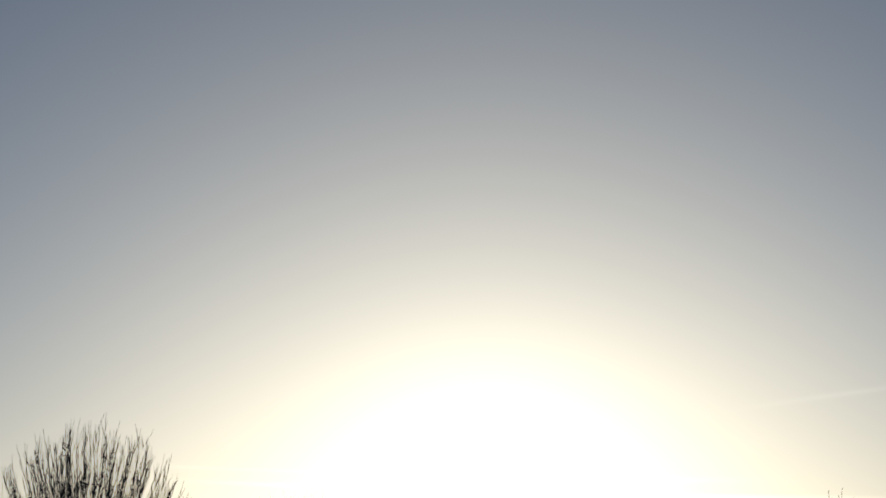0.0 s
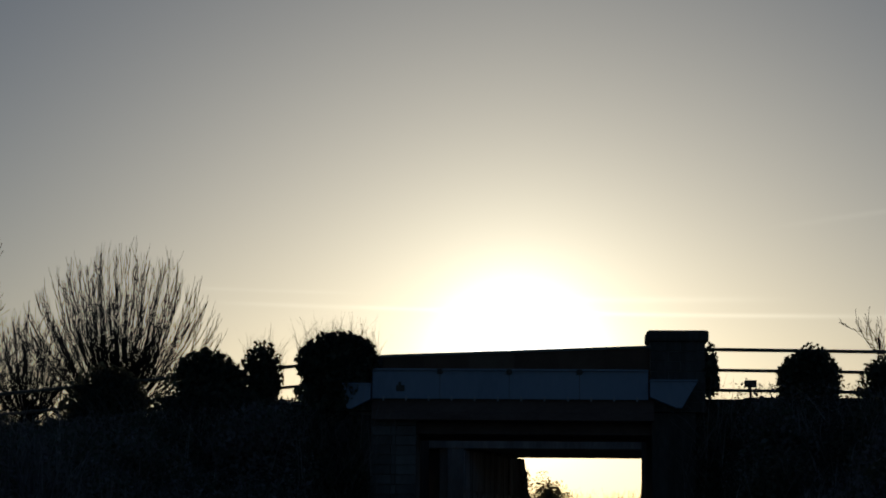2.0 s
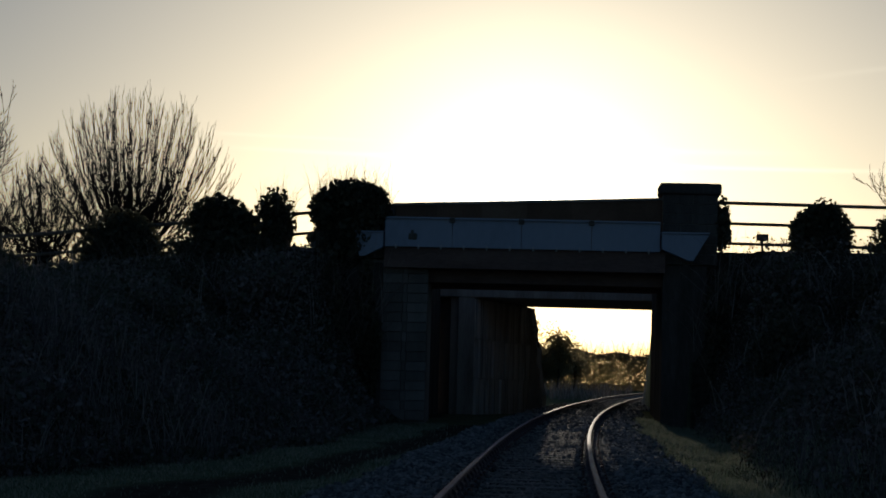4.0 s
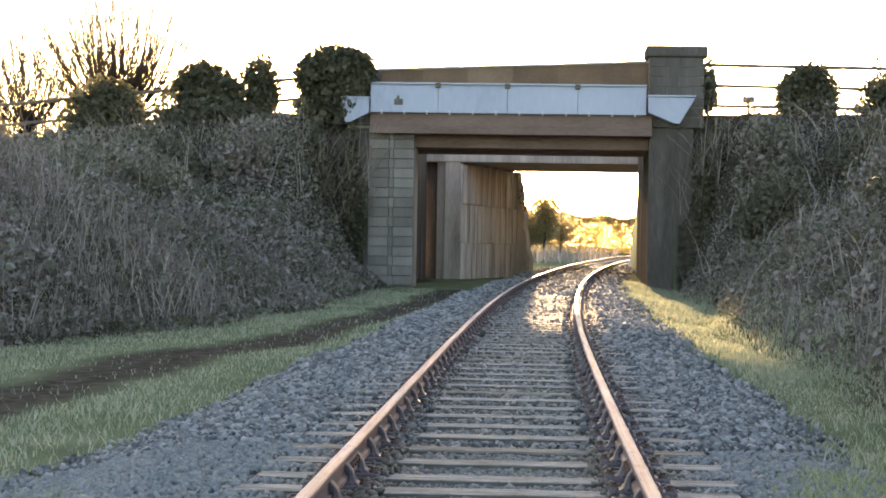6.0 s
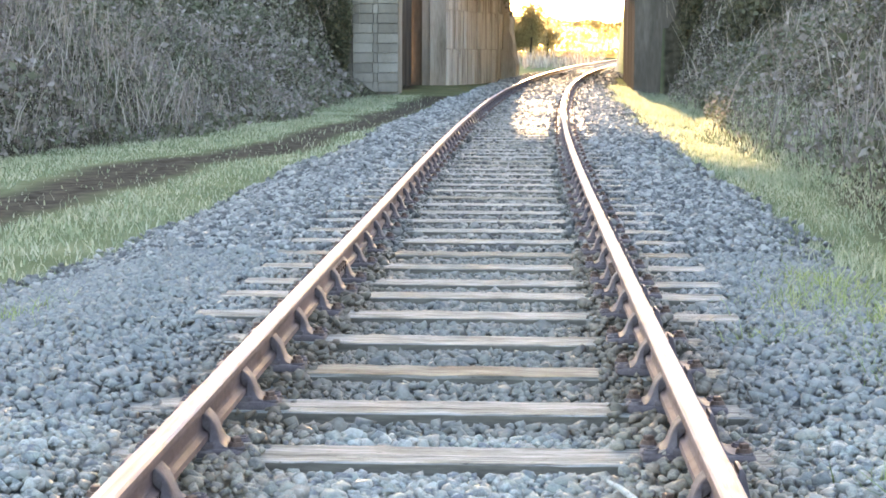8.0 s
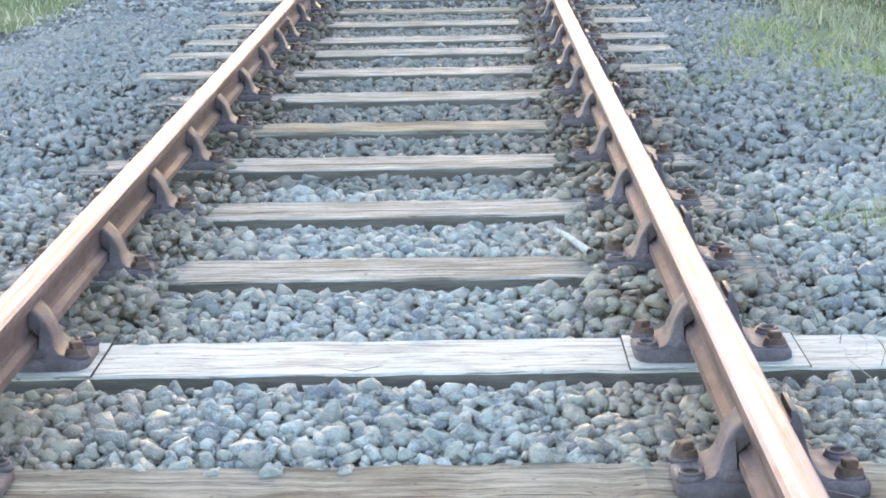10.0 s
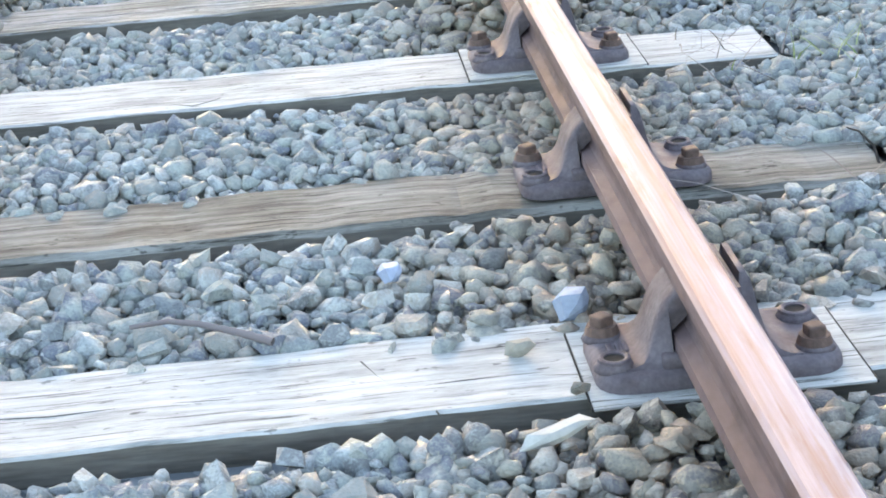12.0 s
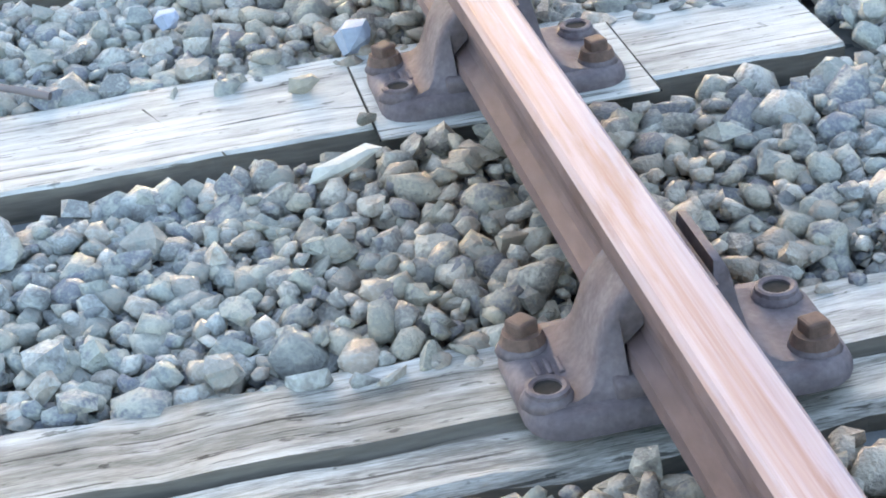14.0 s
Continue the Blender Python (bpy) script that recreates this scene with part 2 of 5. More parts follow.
M_BLADE = shader("verge_grass", [(0.1, (0.12, 0.165, 0.11)), (0.38, (0.22, 0.275, 0.18)), (0.58, (0.345, 0.36, 0.27)), (0.85, (0.48, 0.46, 0.385))], 0.8, 8, 0.7, 0, 0, random_by="island", amount=0.45)
M_TUFT = shader("pale_young_grass", [(0.1, (0.12, 0.17, 0.07)), (0.45, (0.22, 0.29, 0.12)), (0.8, (0.40, 0.41, 0.24))], 3, 12, 0.7, 0, 0, random_by="island", amount=0.6)
M_DRY = shader("dead_pale_stems", [(0.1, (0.15, 0.115, 0.10)), (0.5, (0.285, 0.235, 0.21)), (0.9, (0.45, 0.40, 0.365))], 2, 10, 0.85, 0, 0, random_by="island", amount=0.6)
M_SCRUB = shader("bramble_scrub_leaves", [(0.2, (0.05, 0.053, 0.04)), (0.36, (0.102, 0.115, 0.078)), (0.48, (0.152, 0.15, 0.115)), (0.6, (0.245, 0.21, 0.2)), (0.85, (0.37, 0.325, 0.32))], 0.22, 5, 0.7, 0, 0, random_by="island", amount=0.3)
M_TWIG = shader("bare_bramble_twigs", [(0.1, (0.06, 0.05, 0.05)), (0.45, (0.135, 0.112, 0.114)), (0.62, (0.19, 0.158, 0.162)), (0.9, (0.34, 0.30, 0.305))], 0.25, 5, 0.85, 0, 0, random_by="island", amount=0.5)
M_IVY = shader("dark_ivy_leaves", [(0.1, (0.04, 0.045, 0.029)), (0.5, (0.092, 0.094, 0.06)), (0.9, (0.175, 0.158, 0.105))], 1.2, 8, 0.55, 0, 0, random_by="island", amount=0.6)
M_BARK = shader("dark_winter_bark", [(0.2, (0.022, 0.019, 0.018)), (0.6, (0.042, 0.036, 0.034)), (0.9, (0.07, 0.061, 0.057))], 6, 40, 0.9, 0, 0.3)
M_CONC = shader("stained_old_concrete", [(0.15, (0.14, 0.128, 0.115)), (0.42, (0.29, 0.275, 0.255)), (0.65, (0.41, 0.395, 0.375)), (0.9, (0.52, 0.51, 0.49))], 0.7, 9, 0.9, 0, 0.4, (2.2, 2.2, 0.35), bump_dist=0.02)
# darker concrete for abutments, wing walls and pier blocks
M_CONC_DARK = shader("dark_concrete", [(0.15, (0.042, 0.037, 0.033)), (0.5, (0.105, 0.093, 0.085)), (0.9, (0.20, 0.18, 0.165))], 0.8, 9, 0.9, 0, 0.06, (2.2, 2.2, 0.35), bump_dist=0.02)
M_CONC2 = shader("streaked_board_marked_concrete", [(0.3, (0.12, 0.105, 0.085)), (0.42, (0.36, 0.345, 0.325)), (0.52, (0.56, 0.545, 0.525)), (0.8, (0.68, 0.67, 0.66))], 1.9, 11, 0.9, 0, 0.4, (3.5, 3.5, 0.12), bump_dist=0.02)
M_BLOCK = shader("pale_masonry_block", [(0.15, (0.12, 0.106, 0.094)), (0.5, (0.21, 0.188, 0.172)), (0.85, (0.31, 0.285, 0.265))], 1.3, 14, 0.9, 0, 0.4, (1, 1, 0.5), "object", 0.35, 0.01)
M_GIRDER = shader("pale_blue_painted_steel", [(0.15, (0.25, 0.29, 0.38)), (0.5, (0.35, 0.40, 0.51)), (0.9, (0.42, 0.47, 0.57))], 0.5, 7, 0.5, 0, 0.08, (1, 1, 0.4), bump_dist=0.005)
M_OXIDE = shader("red_oxide_beam", [(0.15, (0.095, 0.056, 0.046)), (0.5, (0.185, 0.118, 0.10)), (0.9, (0.26, 0.185, 0.162))], 0.7, 9, 0.75, 0, 0.2, (0.6, 1, 2), bump_dist=0.01)
# the parapet's red-brown has the warm sun glare put into its colour
M_PARAPET = shader("glare_browned_parapet", [(0.15, (0.11, 0.065, 0.045)), (0.5, (0.20, 0.12, 0.08)), (0.9, (0.29, 0.20, 0.14))], 1.1, 12, 0.85, 0, 0.3, random_by="object", amount=0.3)
M_FENCE = shader("weathered_fence_rail", [(0.2, (0.07, 0.06, 0.05)), (0.7, (0.16, 0.145, 0.125))], 4, 40, 0.85, 0, 0.3)
M_ROAD = shader("asphalt", [(0.2, (0.035, 0.035, 0.036)), (0.8, (0.065, 0.065, 0.065))], 4, 60, 0.9, 0, 0.3)
# far foliage coloured lighter to stand in for haze and sun glare
M_FARLEAF = shader("haze_lightened_winter_wood", [(0.15, (0.20, 0.165, 0.095)), (0.5, (0.30, 0.255, 0.15)), (0.9, (0.40, 0.35, 0.22))], 0.4, 3, 0.9, 0, 0, random_by="island", amount=0.5)

for m in (M_CONC_DARK, M_CONC, M_CONC2, M_BLOCK, M_SCRUB, M_BARK):
    m.node_tree.nodes["Principled BSDF"].inputs["Specular IOR Level"].default_value = 0.0
# raised well above the other leaves to imitate the glowing haze
let_light_through(M_FARLEAF, 0.8)
let_light_through(M_IVY, 0.3)
let_light_through(M_SCRUB, 0.08)
let_light_through(M_BLADE, 0.22)
let_light_through(M_DRY, 0.12)
let_light_through(M_TUFT, 0.25)


# ---- mesh helpers ----
def mesh_of(name, verts, faces, mats, slots=None, smooth=False):
    me = bpy.data.meshes.new(name)
    me.from_pydata([tuple(v) for v in verts], [], [tuple(q) for q in faces])
    for m in (mats if isinstance(mats, (list, tuple)) else [mats]):
        me.materials.append(m)
    if slots is not None:
        me.polygons.foreach_set("material_index", slots)
    if smooth:
        me.polygons.foreach_set("use_smooth", [True] * len(me.polygons))
    me.update()
    return me


def mesh_bm(name, bm, mats, smooth=False):
    bmesh.ops.recalc_face_normals(bm, faces=bm.faces)
    me = bpy.data.meshes.new(name)
    bm.to_mesh(me)
    bm.free()
    for m in (mats if isinstance(mats, (list, tuple)) else [mats]):
        me.materials.append(m)
    if smooth:
        me.polygons.foreach_set("use_smooth", [True] * len(me.polygons))
    return me


def part(name, me, parent, label="", at=None):
    """Links a mesh as one part under a thing or a part."""
    ob = new(name, me)
    ob.parent = parent
    if at is not None:
        ob.matrix_basis = at
    if label:
        tagged(ob, label)
    return ob


def box(bm, x0, x1, y0, y1, z0, z1, bevel=0.0, slot=0):
    vs = [bm.verts.new((x, y, z)) for z in (z0, z1) for y in (y0, y1) for x in (x0, x1)]
    fs = [bm.faces.new([vs[i] for i in q]) for q in ((0, 2, 3, 1), (4, 5, 7, 6), (0, 1, 5, 4), (2, 6, 7, 3), (0, 4, 6, 2), (1, 3, 7, 5))]
    for q in fs:
        q.material_index = slot
    if bevel:
        es = list({e for q in fs for e in q.edges})
        bmesh.ops.bevel(bm, geom=es, offset=bevel, segments=2, affect='EDGES', profile=0.5)
    return vs


def box_mesh(name, x0, x1, y0, y1, z0, z1, mat, bevel=0.0):
    bm = bmesh.new()
    box(bm, x0, x1, y0, y1, z0, z1, bevel)
    return mesh_bm(name, bm, mat)


def prism(bm, pts, y0, y1, slot=0):
    """Extrudes an outline in x and z from y0 to y1."""
    a = [bm.verts.new((x, y0, z)) for x, z in pts]
    b = [bm.verts.new((x, y1, z)) for x, z in pts]
    n = len(pts)
    fs = [bm.faces.new(a), bm.faces.new(b[::-1])]
    fs += [bm.faces.new((a[i], b[i], b[(i + 1) % n], a[(i + 1) % n])) for i in range(n)]
    for q in fs:
        q.material_index = slot
    return a + b


# ---- the line of the track: straight at first, then a gentle curve to the right, rising ----
CURVE_FROM, CURVE_K, RISE_FROM, RISE = 5.7, 0.001376, 2.05, 0.0101
_s = np.arange(-40.0, 260.0, 0.05)
_h = np.cumsum(np.clip(_s - CURVE_FROM, 0, 25) / 25 * CURVE_K * 0.05)
_x = np.cumsum(np.sin(_h)) * 0.05
_y = -40.0 + np.cumsum(np.cos(_h)) * 0.05
_u = np.clip(_s - RISE_FROM, 0, None)
_z = np.where(_u < 30, RISE * _u ** 2 / 60, RISE * (_u - 15))


def track(s):
    """Centre, heading (radians to the right) and height of the track at s metres along it."""
    return (float(np.interp(s, _s, _x)), float(np.interp(s, _s, _y)), float(np.interp(s, _s, _z)), float(np.interp(s, _s, _h)))


def track_pose(s, off=0.0, turn=0.0, dz=0.0):
    x, y, z, h = track(s)
    return Matrix.Translation((x + off * math.cos(h), y - off * math.sin(h), z + dz)) @ Matrix.Rotation(-h + turn, 4, 'Z')


def along(y):
    """Centre x and height of the track at a given y (arrays)."""
    return np.interp(y, _y, _x), np.interp(y, _y, _z)


# ---- ground: one sheet with the track bed, verges, cutting sides, road embankment and fields ----
rng = np.random.default_rng(7)
_gn = rng.uniform(0, 2 * np.pi, (8, 3))


def wobble(x, y, k=1.0):
    w = 0
    for i, (a, b, c) in enumerate(_gn):
        q = k * (0.25 + 0.3 * i)
        w = w + np.sin(x * q * math.cos(a) + y * q * math.sin(a) + b) / (1.5 + i)
    return w / 2.0


def smooth01(t):
    t = np.clip(t, 0, 1)
    return t * t * (3 - 2 * t)


def gravel_left(y):
    return np.interp(y, (5, 11, 17, 25, 52), (3.3, 2.9, 2.65, 2.2, 1.85))


def gravel_right(y):
    return np.interp(y, (8, 26, 53), (2.25, 2.15, 1.6))


def foot_left(y):
    """Where the thicket's foot lies beside the track."""
    return np.interp(y, (22, 26, 30, 39, 57), (-7.9, -7.0, -5.6, -4.95, -4.75)) + 0.25 * np.sin(y * 0.8)


def mud_at(y):
    return np.interp(y, (12, 20, 25, 31, 45, 57), (-5.5, -4.85, -4.35, -3.5, -3.1, -3.2)) + 0.1 * np.sin(y * 0.7)


def ground_z(x, y):
    x, y = np.asarray(x, float), np.asarray(y, float)
    cx, cz = along(np.clip(y, -40, 250))
    u = x - cx
    rough = wobble(x, y) * 0.06
    shoulder = -0.05 - 0.24 * smooth01((np.abs(u) - 1.75) / 1.2)
    bed = shoulder + np.where(np.abs(u) > 2.4, rough, 0)
    foot_l = foot_left(y) - 0.6
    foot_r = 3.25 + 0.2 * np.sin(y * 0.33) + np.clip((y - 30) / 25, 0, 1) * 0.2
    rise_l = np.clip((foot_l - u), 0, None)
    rise_r = np.clip((u - foot_r), 0, None)
    cut = np.minimum(0.62 * rise_l, np.interp(y, (18, 45, 57), (1.9, 3.0, 4.2))) + np.minimum(0.66 * rise_r, 4.6)
    cut = cut * (1 + 0.15 * wobble(x, y, 0.7)) * smooth01((95 - y) / 30)
    top = np.where(x < -5.2, 5.25 + np.clip((x + 7), -14, 0) * 0.1, 5.45)
    front = top - 0.8 * np.clip(56.8 - y, 0, None)
    back = top - 0.7 * np.clip(y - 79, 0, None)
    bank = np.where(y < 68, front, back)
    side = (x < -5.0) & (u < -4.2) | (x > 4.4)
    bank = np.where(side, bank, -9)
    ease = np.where(x < 0, smooth01((-5.0 - x) / 1.9), smooth01((x - 4.4) / 1.9))
    bank = np.where(y < 57.4, bank * ease + (bed + cut) * (1 - ease), bank)
    z = np.maximum(bed + cut, bank - cz * 0)
    far = smooth01((y - 120) / 100)
    return z + cz * np.where(z > bed + 2, 0.0, 1.0) * (1 - 0.0 * far)


def axis(*spans):
    out = []
    for a, b, d in spans:
        out += list(np.arange(a, b, d))
    return np.array(out)


gx = axis((-3000, -400, 400), (-400, -60, 30), (-60, -20, 4), (-20, -8, 0.5), (-8, 8, 0.16), (8, 20, 0.5), (20, 60, 4), (60, 400, 30), (400, 3001, 400))
gy = axis((-3000, -300, 400), (-300, -40, 20), (-40, 0, 2), (0, 20, 0.2), (20, 60, 0.4), (60, 90, 0.6), (90, 260, 4), (260, 600, 40), (600, 4001, 400))
GX, GY = np.meshgrid(gx, gy)
GZ = ground_z(GX, GY)
nx, ny = len(gx), len(gy)
idx = np.arange(nx * ny).reshape(ny, nx)
quads = np.stack([idx[:-1, :-1], idx[:-1, 1:], idx[1:, 1:], idx[1:, :-1]], -1).reshape(-1, 4)
me = bpy.data.meshes.new("ground")
me.from_pydata(np.stack([GX, GY, GZ], -1).reshape(-1, 3).tolist(), [], quads.tolist())
me.polygons.foreach_set("use_smooth", [True] * len(me.polygons))
CX, _ = along(np.clip(GY, -40, 250))
U = (GX - CX).ravel()
YY = GY.ravel()
gravel = smooth01(0.5 + (np.where(U > 0, gravel_right(YY) - U, gravel_left(YY) + U) + 0.3 * wobble(GX, GY, 3).ravel()) / 0.9)
path_at = mud_at(YY)
mud = smooth01(1.6 - np.abs(U - path_at) / np.interp(YY, (20, 31), (0.62, 0.44)) + 0.5 * wobble(GX, GY, 5).ravel()) * (YY < 56)
steep = smooth01((np.hypot(np.gradient(GZ, gy, axis=0), np.gradient(GZ, gx, axis=1)).ravel() - 0.35) / 0.4)
litter = np.maximum(steep * (np.abs(U) > 2.5), smooth01(np.where(U < 0, foot_left(YY) - U, U - 3.3) / 0.6) * (YY < 100) * (np.abs(U) < 40))
for key, val in (("gravel", gravel), ("mud", mud), ("litter", litter)):
    at = me.attributes.new(key, 'FLOAT', 'POINT')
    at.data.foreach_set("value", val.astype(np.float32))


def ground_material():
    m = shader("ground_surface", [(0.15, (0.065, 0.085, 0.05)), (0.5, (0.118, 0.142, 0.085)), (0.85, (0.205, 0.21, 0.14))], 1.2, 18, 0.95, 0, 0.6, bump_dist=0.04)
    n, l = m.node_tree.nodes, m.node_tree.links
    b = n["Principled BSDF"]
    b.inputs["Specular IOR Level"].default_value = 0.0
    grass = b.inputs["Base Color"].links[0].from_socket
    co = n.new("ShaderNodeTexCoord")
    vo = n.new("ShaderNodeTexVoronoi")
    vo.inputs["Scale"].default_value = 22
    l.new(co.outputs["Object"], vo.inputs["Vector"])
    gr = n.new("ShaderNodeValToRGB")
    for el, (pos, col) in zip((gr.color_ramp.elements[0], gr.color_ramp.elements[1]), ((0.0, (0.07, 0.08, 0.088)), (1.0, (0.24, 0.26, 0.275)))):
        el.position, el.color = pos, (*col, 1)
    l.new(vo.outputs["Color"], gr.inputs[0])
    mud_ramp = n.new("ShaderNodeValToRGB")
    for el, (pos, col) in zip((mud_ramp.color_ramp.elements[0], mud_ramp.color_ramp.elements[1]), ((0.3, (0.035, 0.030, 0.025)), (0.7, (0.095, 0.083, 0.068)))):
        el.position, el.color = pos, (*col, 1)
    no = n.new("ShaderNodeTexNoise")
    no.inputs["Scale"].default_value = 5
    l.new(co.outputs["Object"], no.inputs["Vector"])
    l.new(no.outputs[0], mud_ramp.inputs[0])
    litter_ramp = n.new("ShaderNodeValToRGB")
    for el, (pos, col) in zip((litter_ramp.color_ramp.elements[0], litter_ramp.color_ramp.elements[1]), ((0.3, (0.03, 0.026, 0.02)), (0.75, (0.085, 0.075, 0.058)))):
        el.position, el.color = pos, (*col, 1)
    l.new(no.outputs[0], litter_ramp.inputs[0])
    last = grass
    for key, colour in (("gravel", gr.outputs[0]), ("mud", mud_ramp.outputs[0]), ("litter", litter_ramp.outputs[0])):
        a = n.new("ShaderNodeAttribute")
        a.attribute_name = key
        mix = n.new("ShaderNodeMix")
        mix.data_type = 'RGBA'
        l.new(a.outputs["Fac"], mix.inputs[0])
        l.new(last, mix.inputs[6])
        l.new(colour, mix.inputs[7])
        last = mix.outputs[2]
    l.new(last, b.inputs["Base Color"])
    return m


me.materials.append(ground_material())
ground = tagged(new("ground", me), "grassy cutting floor with grey gravel bed and a muddy path", "ground", kind="structure")


# ---- rails ----
RAIL_PROFILE = [(-0.035, 0.166), (-0.0335, 0.18), (-0.027, 0.1875), (-0.012, 0.1897), (0.012, 0.1897), (0.027, 0.1875), (0.0335, 0.18), (0.035, 0.166), (0.033, 0.152), (0.012, 0.139),
                (0.0085, 0.128), (0.0085, 0.088), (0.012, 0.078), (0.029, 0.07), (0.031, 0.052), (0.024, 0.046), (-0.024, 0.046), (-0.031, 0.052), (-0.029, 0.07), (-0.012, 0.078), (-0.0085, 0.088), (-0.0085, 0.128), (-0.012, 0.139), (-0.033, 0.152)]
JOINT = 10.05


def rail_mesh(s0, s1, off):
    ss = np.append(np.arange(s0, s1, 0.5 if s1 < 40 else 1.0), s1)
    k = len(RAIL_PROFILE)
    verts, faces, slots = [], [], []
    for s in ss:
        m = track_pose(s, off)
        verts += [m @ Vector((x, 0, z)) for x, z in RAIL_PROFILE]
    for i in range(len(ss) - 1):
        for j in range(k):
            faces.append((i * k + j, i * k + (j + 1) % k, (i + 1) * k + (j + 1) % k, (i + 1) * k + j))
            slots.append(0 if 1 <= j <= 5 else 1)
    faces += [tuple(range(k)), tuple(range((len(ss) - 1) * k, len(ss) * k))[::-1]]
    slots += [1, 1]
    return mesh_of("rail", verts, faces, [M_RAILTOP, M_RUST], slots)


for off in (-0.7525, 0.7525):
    for s0, s1 in ((-8.24, JOINT - 0.004), (JOINT + 0.004, 28.3), (28.31, 130.0)):
        tagged(new("rail", rail_mesh(s0, s1, off)), "steel bullhead rail with bright rust-tinted head, held in iron chairs", "rail", "rails of the track")


# ---- sleepers ----
M_ROTTEN = M_WOODS[4]


def sleeper_mesh(kind, seed, length=2.6, width=0.254):
    r = random.Random(seed)
    bm = bmesh.new()
    n = 40
    rows = []
    for i in range(n + 1):
        x = -length / 2 + length * i / n
        w0 = -width / 2 + r.uniform(-0.004, 0.004) * (2 if kind == 3 else 1)
        w1 = width / 2 + r.uniform(-0.004, 0.004) * (2 if kind == 3 else 1)
        dz = r.uniform(-0.002, 0.001) - (0.006 * r.random() if kind in (1, 3) else 0)
        c = 0.012 if kind in (1, 3) else 0.005
        split = 0.034 if kind == 3 else (0.006 if kind == 2 else 0.0)
        g = 0.028 + 0.006 * math.sin(i * 0.5 + seed)
        low = (0.009 + 0.004 * math.sin(i * 0.21 + seed)) if kind == 3 else 0.0
        gap = (0.005 + 0.007 * abs(math.sin(i * 0.17 + seed))) if kind == 3 else 0.006
        prof = [(w0, -0.13), (w0, -c + dz - low), (w0 + c, dz - low)]
        if split:
            prof += [(-g - gap, dz - low), (-g, dz - split * (0.6 + 0.4 * math.sin(i * 0.33 + seed))), (-g + 0.5 * gap + 0.002, dz)]
        prof += [(w1 - c, dz), (w1, -c + dz), (w1, -0.13)]
        rows.append([bm.verts.new((x, y, z)) for y, z in prof])
    k = len(rows[0])
    for a, b in zip(rows, rows[1:]):
        for j in range(k - 1):
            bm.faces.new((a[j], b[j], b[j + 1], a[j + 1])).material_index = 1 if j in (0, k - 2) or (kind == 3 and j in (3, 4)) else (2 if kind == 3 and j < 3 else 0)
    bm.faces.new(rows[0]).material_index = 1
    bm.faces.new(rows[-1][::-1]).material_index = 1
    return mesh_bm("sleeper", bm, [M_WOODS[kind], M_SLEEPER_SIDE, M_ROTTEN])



SLEEPER_MESHES = [[sleeper_mesh(k, 10 * k + i, width=0.272 if k == 0 else 0.254) for i in range(3)] for k in range(4)]
SLEEPER_LABELS = ["pale bleached timber sleeper with clean sawn edges", "brown weathered timber sleeper with worn rounded edges",
                  "grey weathered timber sleeper half sunk in ballast", "old grey timber sleeper split along its grain"]


